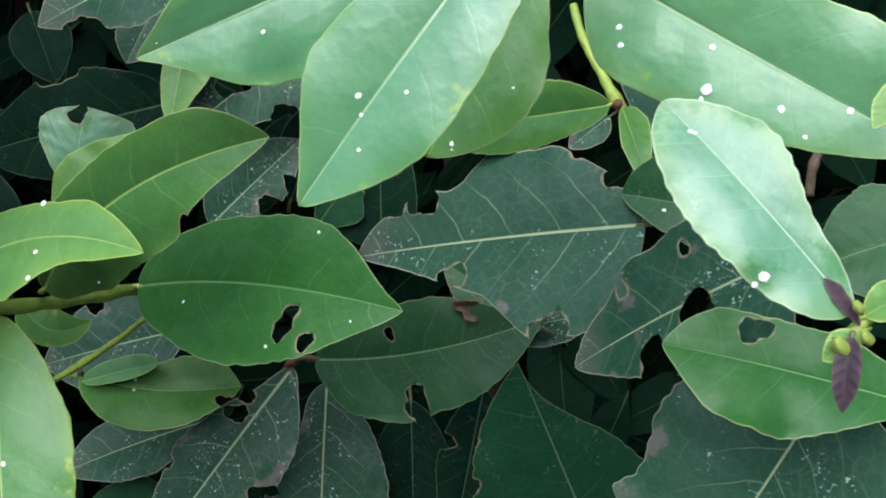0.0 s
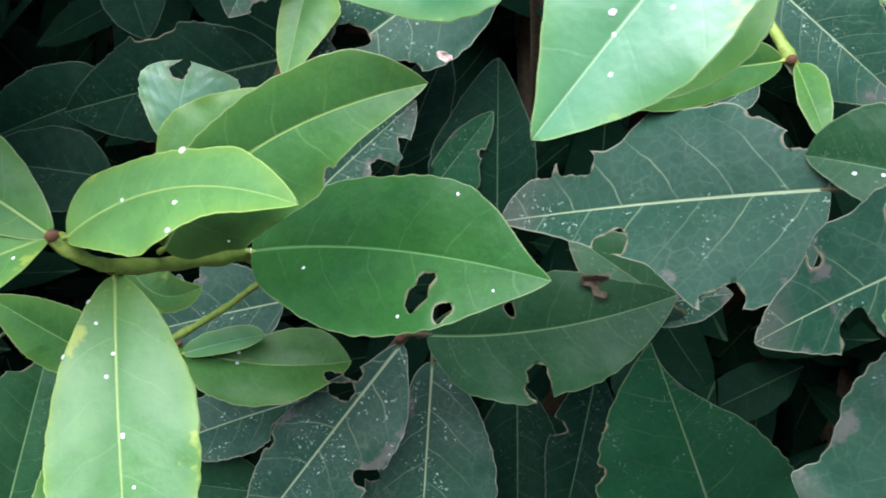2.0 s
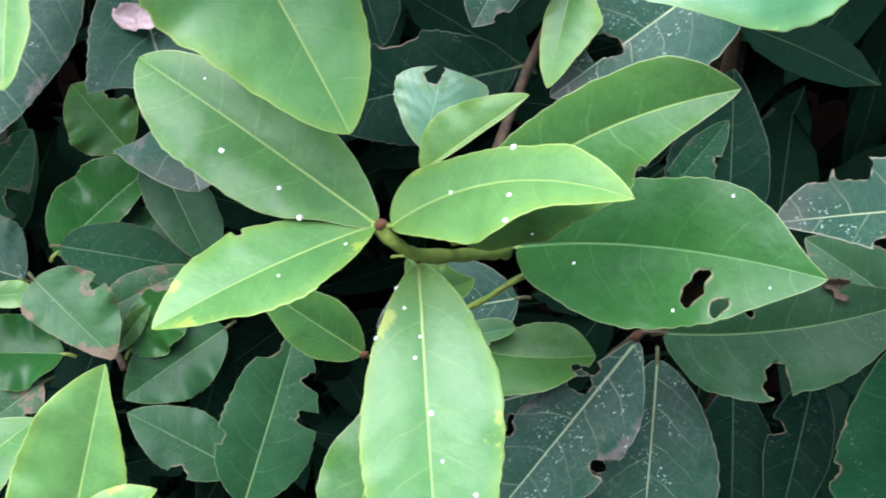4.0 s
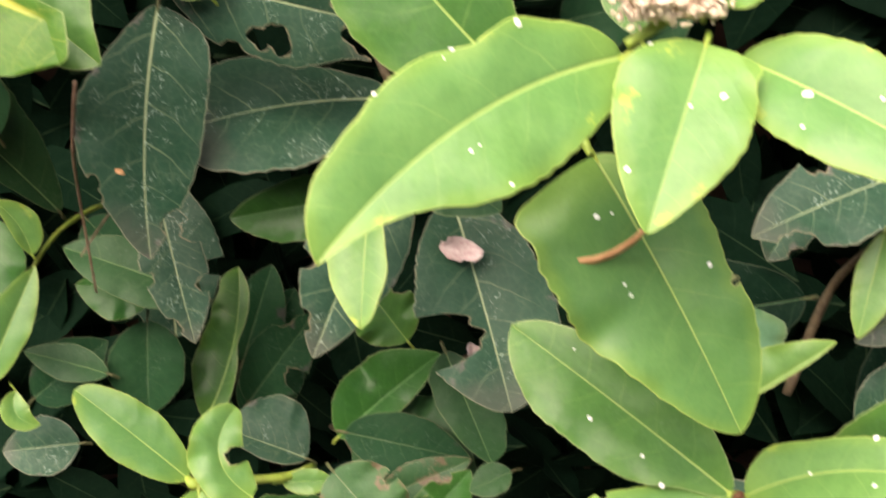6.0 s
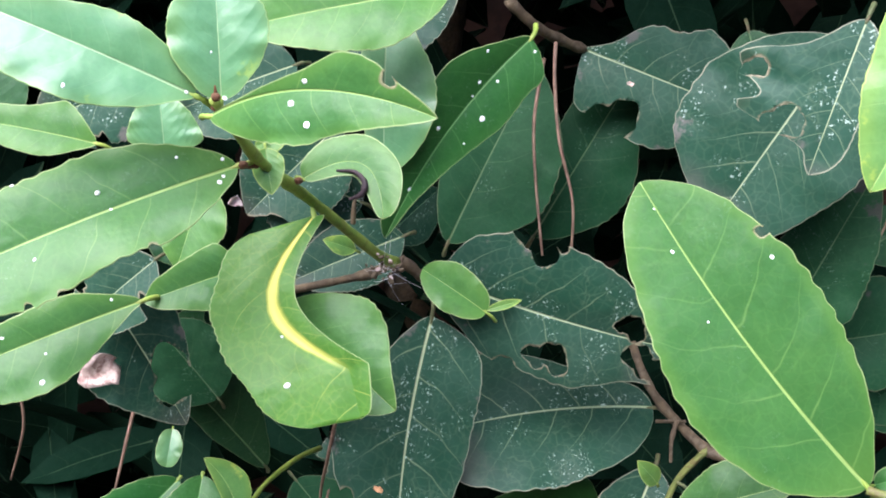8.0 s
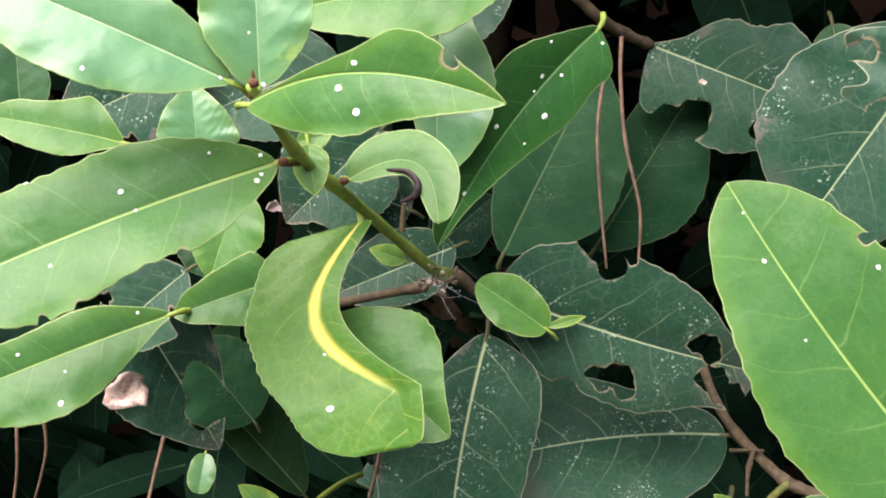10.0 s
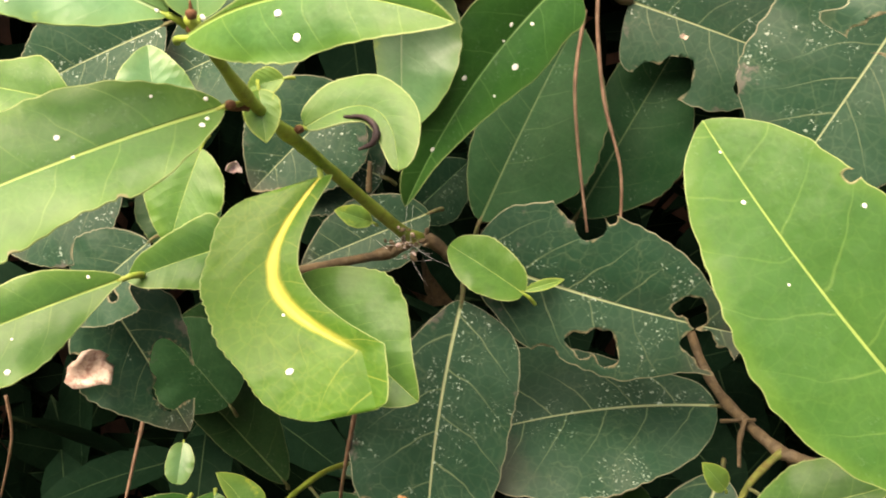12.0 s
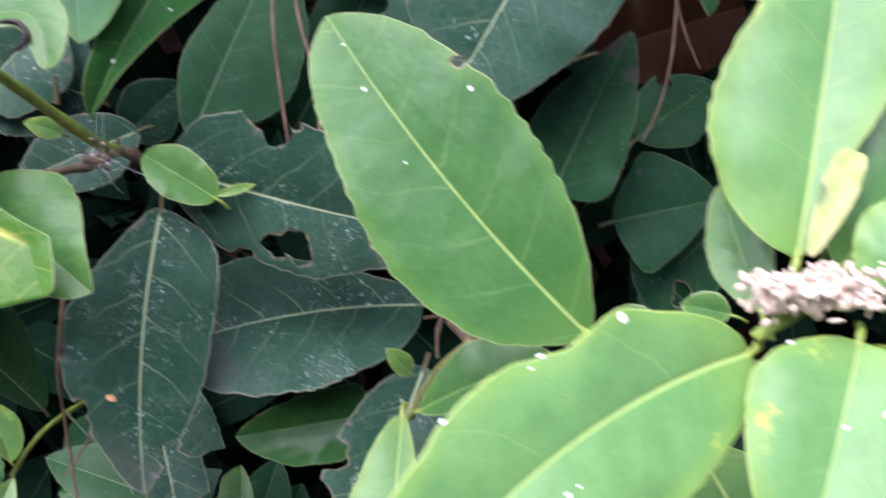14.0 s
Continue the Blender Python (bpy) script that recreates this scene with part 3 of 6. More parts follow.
leaf(shoot_over, "green", (0.0318, 0.2802, 1.0397), (-0.0033, 0.2533, 0.9816), 0.0158, 0.0121, (-0.22, -0.83, 0.51), bend=0.03, fold=0.12, b=0.75, lp=(0.12, 0.23, 0.33, 0.42, 0.68, 0.96, 1.0, 0.78, 0.4), rp=(0.2, 0.37, 0.53, 0.67, 0.79, 0.9, 1.0, 0.93, 0.78), wax=[(0.93, 0.057, 0.74), (0.7, 0.138, 0.37), (0.94, 0.057, 0.37)])
leaf(shoot_over, "fresh", (-0.0053, 0.3029, 1.0155), (-0.0723, 0.2875, 0.9904), 0.0191, 0.0119, (0.11, -0.95, 0.28), bend=0.05, fold=0.14, wave=0.04, a=0.7, b=0.72, lp=(0.25, 0.47, 0.68, 0.85, 1.0, 0.97, 0.72, 0.37, 0.13), rp=(0.22, 0.41, 0.59, 0.75, 0.88, 1.0, 0.99, 0.57, 0.22), wax=[(0.58, 0.073, 0.69), (0.92, -0.019, 0.28)])

shoot_fork = thing("laurel_shoot", (0.0506, 0.3424, 0.9524), "forked shoot with paired leaves", "shoot", "laurel shoots of the hedge")
stem(shoot_fork, [(0.0391, 0.3643, 0.9737), (0.0415, 0.3574, 0.9665), (0.0464, 0.3502, 0.9587), (0.0513, 0.3423, 0.9518), (0.0612, 0.3509, 0.9372)], 0.0012, 0.0017, STEM, (0.7,))
leaf(shoot_fork, "fresh", (0.0289, 0.2411, 1.0290), (0.0858, 0.2032, 1.0079), 0.0154, 0.0158, (-0.18, -0.94, 0.28), bend=0.05, fold=0.08, wave=0.04, a=0.7, b=0.9, lp=(0.22, 0.41, 0.6, 0.76, 0.91, 0.95, 1.0, 0.75, 0.34), rp=(0.54, 0.93, 1.0, 0.95, 0.87, 0.77, 0.62, 0.39, 0.18), wax=[(0.16, -0.104, 0.76), (0.18, -0.138, 0.87), (0.4, -0.043, 0.86), (0.45, -0.13, 1.5), (0.45, -0.159, 0.64), (0.63, -0.085, 0.95), (0.77, -0.004, 0.95), (0.72, -0.112, 0.63)])
leaf(shoot_fork, "green", (0.0485, 0.3401, 0.9525), (0.0014, 0.3300, 0.9508), 0.0094, 0.0107, (0.24, -0.91, 0.34), bend=0.05, fold=0.12, lp=(0.32, 0.53, 0.71, 0.85, 0.95, 1.0, 0.99, 0.89, 0.62), rp=(0.3, 0.55, 0.81, 0.92, 1.0, 1.0, 1.0, 0.65, 0.3))
leaf(shoot_fork, "green", (0.0521, 0.3397, 0.9517), (0.0569, 0.3170, 0.9403), 0.0058, 0.0037, (-0.20, -0.46, 0.86), bend=0.04, lp=(0.56, 0.78, 1.0, 0.95, 0.86, 0.77, 0.59, 0.37, 0.17), rp=(0.28, 0.51, 0.72, 0.86, 1.0, 0.96, 0.84, 0.67, 0.31))
leaf(shoot_fork, "mid", (0.0825, 0.2962, 0.9402), (0.0484, 0.3068, 0.9420), 0.0112, 0.0148, (-0.21, -0.78, 0.59), bend=0.06, fold=0.25, a=0.55, b=0.6, lp=(0.31, 0.58, 0.84, 1.0, 0.9, 0.77, 0.6, 0.4, 0.21), rp=(0.25, 0.46, 0.67, 0.84, 0.99, 1.0, 0.86, 0.63, 0.37), wax=[(0.66, 0.086, 0.73), (0.47, 0.063, 0.73)])
leaf(shoot_fork, "dusty", (0.0582, 0.3904, 0.9531), (0.0969, 0.3798, 0.9228), 0.0161, 0.0161, (-0.01, -0.95, 0.32), bend=0.03)
leaf(shoot_fork, "dusty", (0.0567, 0.3945, 0.9221), (0.0429, 0.3888, 0.9131), 0.0056, 0.0056, (-0.09, -0.77, 0.63))

shoot_bud = thing("laurel_shoot", (0.0704, 0.1823, 0.9886), "near shoot tip with a pale leaf and yellow buds", "shoot", "laurel shoots of the hedge")
stem(shoot_bud, [(0.0875, 0.1850, 0.9969), (0.0766, 0.1829, 0.9916), (0.0709, 0.1820, 0.9882), (0.0685, 0.1808, 0.9863)], 0.0011, 0.001, STEM)
leaf(shoot_bud, "pale", (0.0687, 0.1826, 0.9890), (0.0386, 0.2109, 1.0150), 0.0118, 0.0097, (-0.07, -0.72, 0.69), bend=0.05, fold=0.1, wave=0.08, a=0.62, b=0.36, crena=3, lp=(0.43, 0.69, 0.85, 0.96, 1.0, 0.98, 0.87, 0.67, 0.38), rp=(0.17, 0.34, 0.44, 0.6, 0.84, 1.0, 0.93, 0.6, 0.28), wax=[(0.84, 0.016, 0.6), (0.83, -0.003, 0.5), (0.28, 0.159, 1.29), (0.28, 0.207, 0.8)])
leaf(shoot_bud, "young", (0.0693, 0.1800, 0.9868), (0.0633, 0.1783, 0.9823), 0.0026, 0.0026, (-0.34, -0.65, 0.68), bend=0.08, fold=0.3, stalk=0.002)
leaf(shoot_bud, "young", (0.0701, 0.1815, 0.9892), (0.0793, 0.1819, 0.9956), 0.0034, 0.0034, (-0.45, -0.57, 0.69), fold=0.3)

branch_gnawed = thing("laurel_branch", (0.0601, 0.3116, 0.9310), "old branch with large gnawed dusty leaves", "branch", "old branches of the hedge")
stem(branch_gnawed, [(0.0551, 0.3017, 0.9360), (0.0673, 0.3166, 0.9295), (0.0934, 0.3568, 0.9087), (0.1274, 0.4182, 0.8747)], 0.0013, 0.0022, TWIG)
leaf(branch_gnawed, "dusty", (0.0546, 0.3005, 0.9360), (-0.0250, 0.3288, 0.9085), 0.0293, 0.0254, (-0.44, -0.59, 0.67), bend=0.03, fold=0.05, wave=0.03, a=0.72, b=0.8, lp=(0.69, 0.97, 1.0, 0.96, 0.61, 0.46, 0.31, 0.17, 0.08), rp=(0.43, 0.67, 0.94, 0.96, 1.0, 0.62, 0.6, 0.43, 0.24), holes=[(0.848, -0.49, 0.037), (0.732, -0.51, 0.051), (0.621, 0.35, 0.045), (0.295, 0.94, 0.054), (0.174, -0.86, 0.033), (0.064, -0.53, 0.044)])
leaf(branch_gnawed, "dusty", (0.0805, 0.2553, 0.9546), (0.0348, 0.2751, 0.9077), 0.0229, 0.0201, (-0.73, -0.40, 0.55), bend=0.04, fold=0.08, a=0.6, b=0.5, wave=0.03, lp=(0.87, 0.99, 1.0, 0.9, 0.75, 0.63, 0.49, 0.3, 0.14), rp=(0.47, 0.71, 0.91, 1.0, 0.9, 0.84, 0.52, 0.36, 0.18), holes=[(0.583, 0.56, 0.093), (0.375, 0.36, 0.114), (0.36, -0.64, 0.027), (0.98, -0.39, 0.065), (0.666, -0.56, 0.032)])
leaf(branch_gnawed, "deep", (0.1116, 0.2263, 0.9309), (0.0497, 0.2413, 0.9400), 0.0161, 0.0107, (-0.03, -0.64, 0.77), bend=0.05, fold=0.15, wave=0.1, lp=(0.12, 0.22, 0.45, 0.71, 0.92, 1.0, 0.9, 0.64, 0.28), rp=(0.26, 0.49, 0.71, 0.92, 0.98, 1.0, 0.98, 0.88, 0.5), holes=[(0.705, -0.66, 0.05)])
leaf(branch_gnawed, "dusty", (0.0950, 0.2518, 0.9218), (0.0655, 0.2421, 0.8586), 0.0291, 0.0318, (-0.48, -0.76, 0.44), bend=0.03, fold=0.05, wave=0.02, lp=(0.57, 0.86, 1.0, 0.96, 0.91, 0.76, 0.57, 0.36, 0.17), rp=(0.42, 0.71, 0.93, 1.0, 0.99, 0.92, 0.92, 0.94, 0.43))
leaf(branch_gnawed, "dark", (0.0595, 0.3443, 0.7617), (0.0259, 0.3560, 0.8479), 0.0334, 0.0312, (0.09, -0.94, 0.33), bend=0.03, fold=0.05, a=0.9, b=1.15, lp=(0.32, 0.6, 0.86, 0.97, 1.0, 0.94, 0.81, 0.57, 0.28), rp=(0.68, 0.95, 1.0, 0.95, 0.8, 0.6, 0.3, 0.07, 0.0), holes=[(0.623, 0.97, 0.043), (0.799, 0.74, 0.021)])

branch_low = thing("laurel_branch", (-0.0560, 0.3834, 0.8283), "old branch with dusty leaves spread below it", "branch", "old branches of the hedge")
stem(branch_low, [(-0.0659, 0.3969, 0.8047), (-0.0560, 0.3832, 0.8279), (-0.0508, 0.3811, 0.8320), (-0.0458, 0.3792, 0.8328)], 0.0014, 0.001, TWIG, (0.4,))
stem(branch_low, [(-0.1403, 0.3736, 0.8283), (-0.1228, 0.3676, 0.8431), (-0.1085, 0.3593, 0.8579), (-0.0993, 0.3577, 0.8666), (-0.0894, 0.3603, 0.8706)], 0.0012, 0.001, STEM, (0.2,))
leaf(branch_low, "mid", (-0.0464, 0.3792, 0.8328), (0.0341, 0.3658, 0.8599), 0.0181, 0.0236, (-0.32, -0.78, 0.54), bend=0.03, fold=0.06, wave=0.04, a=0.65, b=0.7, holes=[(0.443, -0.86, 0.056), (0.445, -0.65, 0.046), (0.36, 0.44, 0.025)], arc=-0.051, lp=(0.31, 0.55, 0.8, 0.96, 1.0, 0.97, 0.74, 0.48, 0.25), rp=(0.36, 0.74, 0.91, 1.0, 0.93, 0.88, 0.74, 0.48, 0.22))
leaf(branch_low, "dusty", (-0.0549, 0.3811, 0.8279), (-0.1101, 0.3388, 0.7675), 0.0214, 0.0170, (-0.04, -0.80, 0.60), fold=0.05, lp=(0.29, 0.63, 0.93, 1.0, 1.0, 0.95, 0.88, 0.6, 0.28), rp=(0.17, 0.31, 0.63, 0.85, 1.0, 0.88, 0.7, 0.4, 0.18), holes=[(0.2, -0.38, 0.029), (0.275, -0.35, 0.04), (0.467, 0.94, 0.05), (0.593, -0.96, 0.029)])
leaf(branch_low, "dusty", (-0.0448, 0.3983, 0.8070), (-0.0484, 0.3570, 0.7410), 0.0260, 0.0217, (0.00, -0.85, 0.53), fold=0.06, lp=(0.3, 0.55, 0.76, 0.89, 0.98, 1.0, 0.92, 0.58, 0.27), rp=(0.25, 0.36, 0.48, 0.68, 0.93, 1.0, 0.93, 0.59, 0.27), holes=[(0.524, -0.99, 0.052)])
leaf(branch_low, "scorched", (0.0356, 0.3755, 0.8488), (0.0003, 0.3915, 0.8669), 0.0120, 0.0120, (-0.07, -0.82, 0.57), bites=[(0.5, 1, 0.3, 0.1)])
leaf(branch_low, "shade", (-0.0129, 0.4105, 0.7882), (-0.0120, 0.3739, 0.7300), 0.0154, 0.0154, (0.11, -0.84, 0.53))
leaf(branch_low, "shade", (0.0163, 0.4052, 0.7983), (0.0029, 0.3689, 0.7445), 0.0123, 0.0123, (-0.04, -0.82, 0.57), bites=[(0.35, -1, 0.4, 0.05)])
leaf(branch_low, "green", (-0.1290, 0.3698, 0.8336), (-0.0708, 0.3621, 0.8340), 0.0125, 0.0154, (-0.07, -0.49, 0.87), bend=0.06, fold=0.15, wave=0.03, a=0.5, b=0.6, flecks=2, arc=-0.091, lp=(0.07, 0.17, 0.36, 0.56, 0.75, 0.94, 1.0, 0.94, 0.57), rp=(0.34, 0.61, 0.88, 0.98, 1.0, 0.95, 0.82, 0.55, 0.28), holes=[(0.9, -0.35, 0.042)])
leaf(branch_low, "dusty", (-0.0902, 0.3812, 0.8023), (-0.1428, 0.3684, 0.7882), 0.0136, 0.0136, (-0.09, -0.55, 0.83), bites=[(0.2, 1, 0.4, 0.06)])
leaf(branch_low, "dusty", (-0.0984, 0.4028, 0.8294), (-0.1512, 0.3941, 0.8196), 0.0191, 0.0191, (-0.02, -0.68, 0.73), bites=[(0.55, -1, 0.3, 0.06)])
leaf(branch_low, "green", (-0.1529, 0.3691, 0.8253), (-0.1889, 0.3668, 0.8547), 0.0107, 0.0107, (0.35, -0.86, 0.37), fold=0.12)
leaf(branch_low, "dark", (-0.1021, 0.3683, 0.7689), (-0.1365, 0.3739, 0.7686), 0.0115, 0.0115, (-0.12, -0.73, 0.67))
leaf(branch_low, "dusty", (0.0227, 0.3844, 0.8405), (0.0571, 0.3846, 0.8480), 0.0104, 0.0104, (-0.19, -0.46, 0.87), bites=[(0.4, 1, 0.5, 0.1)])

branch_shade = thing("laurel_branch", (-0.0811, 0.4276, 0.9447), "shaded branch with dusty and dark leaves", "branch", "old branches of the hedge")
stem(branch_shade, [(-0.0659, 0.4324, 0.9495), (-0.0816, 0.4177, 0.9481), (-0.0951, 0.4420, 0.9136), (-0.1097, 0.4183, 0.8781)], 0.0014, 0.002, TWIG)
leaf(branch_shade, "young", (-0.1326, 0.3855, 0.8911), (-0.0971, 0.3979, 0.9151), 0.0124, 0.0015, (-0.03, -0.84, 0.53), fold=0.08, wave=0.05, lp=(0.38, 0.7, 0.92, 1.0, 0.94, 0.8, 0.61, 0.39, 0.18), rp=(0.32, 0.59, 0.86, 1.0, 1.0, 0.99, 0.99, 0.73, 0.34))
leaf(branch_shade, "pale", (-0.1344, 0.4128, 0.8856), (-0.1283, 0.4256, 0.9122), 0.0155, 0.0187, (0.07, -0.90, 0.43), fold=-0.2, a=0.5, b=0.4, holes=[(0.893, 0.15, 0.108)], wave=0.02, lp=(0.23, 0.44, 0.63, 0.78, 0.93, 0.98, 1.0, 0.84, 0.48), rp=(0.25, 0.47, 0.68, 0.78, 0.88, 0.98, 1.0, 0.96, 0.69))
leaf(branch_shade, "young", (-0.0834, 0.4166, 0.9504), (-0.0913, 0.3930, 0.9199), 0.0132, 0.0064, (-0.13, -0.77, 0.63), fold=0.1, lp=(0.31, 0.57, 0.82, 1.0, 0.86, 0.7, 0.52, 0.34, 0.16), rp=(0.31, 0.57, 0.83, 1.0, 0.97, 0.91, 0.75, 0.53, 0.24))
leaf(branch_shade, "dusty", (-0.0254, 0.4368, 0.9516), (-0.0900, 0.4050, 0.9113), 0.0230, 0.0189, (0.14, -0.85, 0.51), lp=(0.5, 0.72, 0.9, 1.0, 0.96, 0.76, 0.55, 0.37, 0.19), rp=(0.29, 0.53, 0.77, 0.97, 1.0, 0.92, 0.65, 0.4, 0.2), holes=[(0.706, -0.16, 0.061), (0.613, 0.72, 0.051)])
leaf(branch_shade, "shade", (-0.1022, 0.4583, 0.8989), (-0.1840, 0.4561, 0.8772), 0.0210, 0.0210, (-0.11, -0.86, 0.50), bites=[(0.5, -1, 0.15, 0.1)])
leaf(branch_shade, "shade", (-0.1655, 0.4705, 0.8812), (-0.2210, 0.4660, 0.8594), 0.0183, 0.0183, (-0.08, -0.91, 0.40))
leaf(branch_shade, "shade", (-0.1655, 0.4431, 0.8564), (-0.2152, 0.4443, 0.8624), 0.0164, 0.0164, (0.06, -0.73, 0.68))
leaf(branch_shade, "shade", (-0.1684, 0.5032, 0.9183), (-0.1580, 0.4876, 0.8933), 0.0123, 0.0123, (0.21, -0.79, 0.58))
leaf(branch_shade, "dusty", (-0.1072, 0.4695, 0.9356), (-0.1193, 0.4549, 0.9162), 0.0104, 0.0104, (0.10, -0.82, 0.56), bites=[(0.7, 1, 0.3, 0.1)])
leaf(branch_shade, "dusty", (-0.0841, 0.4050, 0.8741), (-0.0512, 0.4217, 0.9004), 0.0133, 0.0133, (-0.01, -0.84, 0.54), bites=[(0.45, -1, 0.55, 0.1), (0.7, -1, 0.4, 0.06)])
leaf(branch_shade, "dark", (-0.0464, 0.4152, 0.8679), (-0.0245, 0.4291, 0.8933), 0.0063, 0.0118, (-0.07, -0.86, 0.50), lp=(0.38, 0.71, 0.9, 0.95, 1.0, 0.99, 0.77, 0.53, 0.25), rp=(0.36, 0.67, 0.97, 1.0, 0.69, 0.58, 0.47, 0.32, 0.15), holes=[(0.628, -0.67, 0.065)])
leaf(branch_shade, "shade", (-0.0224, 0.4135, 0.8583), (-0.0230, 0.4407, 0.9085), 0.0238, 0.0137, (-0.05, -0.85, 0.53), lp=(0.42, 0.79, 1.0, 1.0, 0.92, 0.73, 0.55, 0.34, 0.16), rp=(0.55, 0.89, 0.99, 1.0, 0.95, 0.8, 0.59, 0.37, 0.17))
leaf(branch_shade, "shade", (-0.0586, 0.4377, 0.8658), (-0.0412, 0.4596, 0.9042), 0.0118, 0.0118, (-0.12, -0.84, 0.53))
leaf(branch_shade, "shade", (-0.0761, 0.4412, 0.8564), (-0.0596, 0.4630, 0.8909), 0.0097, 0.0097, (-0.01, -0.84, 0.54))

shoot_wide = thing("laurel_shoot", (-0.1794, 0.2894, 1.0275), "shoot with one wide bright leaf", "shoot", "laurel shoots of the hedge")
stem(shoot_wide, [(-0.1876, 0.3052, 1.0347), (-0.1820, 0.2927, 1.0305), (-0.1794, 0.2890, 1.0269)], 0.0014, 0.001, STEM)
leaf(shoot_wide, "young", (-0.1787, 0.2900, 1.0265), (-0.1375, 0.2625, 0.9656), 0.0183, 0.0293, (0.38, -0.71, 0.59), bend=0.04, fold=0.07, wave=0.05, a=0.6, b=0.9, lp=(0.35, 0.65, 1.0, 0.98, 0.86, 0.9, 0.84, 0.61, 0.3), rp=(0.82, 0.93, 1.0, 0.98, 0.91, 0.76, 0.6, 0.41, 0.21), holes=[(0.56, 0.87, 0.017)], wax=[(0.18, -0.125, 1.03), (0.19, -0.06, 0.59), (0.41, -0.134, 0.59), (0.45, -0.15, 0.74), (0.48, 0.141, 0.89)])

shoot_bloom = thing("laurel_shoot", (-0.1647, 0.2699, 1.0704), "shoot tip with a withered blossom among young leaves", "shoot", "laurel shoots of the hedge")
stem(shoot_bloom, [(-0.1510, 0.3250, 1.0631), (-0.1579, 0.2835, 1.0695), (-0.1609, 0.2714, 1.0693), (-0.1709, 0.2652, 1.0635)], 0.0018, 0.0012, STEM)
leaf(shoot_bloom, "young", (-0.1713, 0.2642, 1.0611), (-0.2263, 0.2050, 1.0355), 0.0183, 0.0162, (0.41, -0.67, 0.62), bend=0.05, fold=0.08, wave=0.06, a=0.68, b=1.05, arc=-0.08, lp=(0.4, 0.68, 0.89, 1.0, 0.97, 0.82, 0.48, 0.22, 0.08), rp=(0.39, 0.64, 0.9, 0.82, 1.0, 0.97, 0.82, 0.7, 0.41), wax=[(0.26, -0.148, 1.24), (0.42, -0.189, 0.85), (0.64, -0.185, 0.71), (0.55, 0.076, 0.6), (0.52, 0.185, 0.6), (0.51, 0.078, 0.36), (0.46, -0.163, 0.36)])
leaf(shoot_bloom, "young", (-0.1537, 0.2636, 1.0651), (-0.1633, 0.2310, 1.0344), 0.0143, 0.0158, (0.12, -0.70, 0.70), bend=0.05, fold=0.1, a=0.6, b=1.0, arc=-0.001, lp=(0.8, 0.89, 1.0, 0.99, 0.97, 0.84, 0.65, 0.41, 0.19), rp=(0.45, 0.79, 1.0, 1.0, 0.95, 0.82, 0.65, 0.43, 0.2), wax=[(0.28, 0.127, 1.01), (0.36, 0.026, 0.63), (0.75, -0.157, 0.86), (0.08, -0.267, 0.77)])
leaf(shoot_bloom, "young", (-0.1642, 0.2747, 1.0748), (-0.1576, 0.3168, 1.1319), 0.0195, 0.0117, (0.14, -0.78, 0.61), bend=0.03, fold=0.1, lp=(0.48, 0.79, 0.99, 1.0, 0.89, 0.72, 0.53, 0.34, 0.16), rp=(0.17, 0.3, 0.5, 0.83, 1.0, 1.0, 0.89, 0.62, 0.3))
leaf(shoot_bloom, "green", (-0.1564, 0.2800, 1.0710), (-0.1152, 0.3214, 1.1091), 0.0161, 0.0161, (0.13, -0.74, 0.66), bend=0.04)
leaf(shoot_bloom, "young", (-0.1460, 0.2695, 1.0603), (-0.0952, 0.2373, 1.0452), 0.0138, 0.0138, (-0.19, -0.65, 0.74), bend=0.05, fold=0.1, flecks=4)
leaf(shoot_bloom, "young", (-0.1529, 0.2702, 1.0724), (-0.1369, 0.2746, 1.0881), 0.0092, 0.0092, (-0.35, -0.74, 0.57), fold=0.12)
leaf(shoot_bloom, "green", (-0.1687, 0.2834, 1.0604), (-0.1775, 0.3038, 1.0778), 0.0061, 0.0061, (-0.29, -0.69, 0.66), fold=0.1)
leaf(shoot_bloom, "green", (-0.1701, 0.3589, 1.0248), (-0.1825, 0.3610, 1.0257), 0.0046, 0.0046, (-0.08, -0.77, 0.63), stalk=0.004, fold=0.4)

shoot_left = thing("laurel_shoot", (-0.3527, 0.4069, 0.8153), "young shoot with curled yellow-green leaves", "shoot", "laurel shoots of the hedge")
stem(shoot_left, [(-0.3542, 0.4057, 0.8170), (-0.3486, 0.4035, 0.8161), (-0.3350, 0.4185, 0.8085), (-0.3174, 0.4302, 0.8044), (-0.3137, 0.4531, 0.7927)], 0.0018, 0.0022, STEM, (0.2,))
leaf(shoot_left, "young", (-0.3464, 0.3989, 0.8173), (-0.3365, 0.3268, 0.7507), 0.0167, 0.0172, (0.40, -0.59, 0.70), bend=0.03, fold=0.1, lp=(0.49, 0.66, 0.84, 0.98, 1.0, 0.98, 0.91, 0.75, 0.38), rp=(0.44, 0.62, 0.82, 1.0, 1.0, 1.0, 0.82, 0.6, 0.28), wax=[(0.14, -0.034, 1.2), (0.28, -0.029, 0.95), (0.35, 0.063, 0.95), (0.44, 0.136, 1.18), (0.48, 0.101, 0.71), (0.5, 0.14, 0.95), (0.47, -0.082, 1.18), (0.57, -0.052, 0.94), (0.63, -0.0, 0.71)])
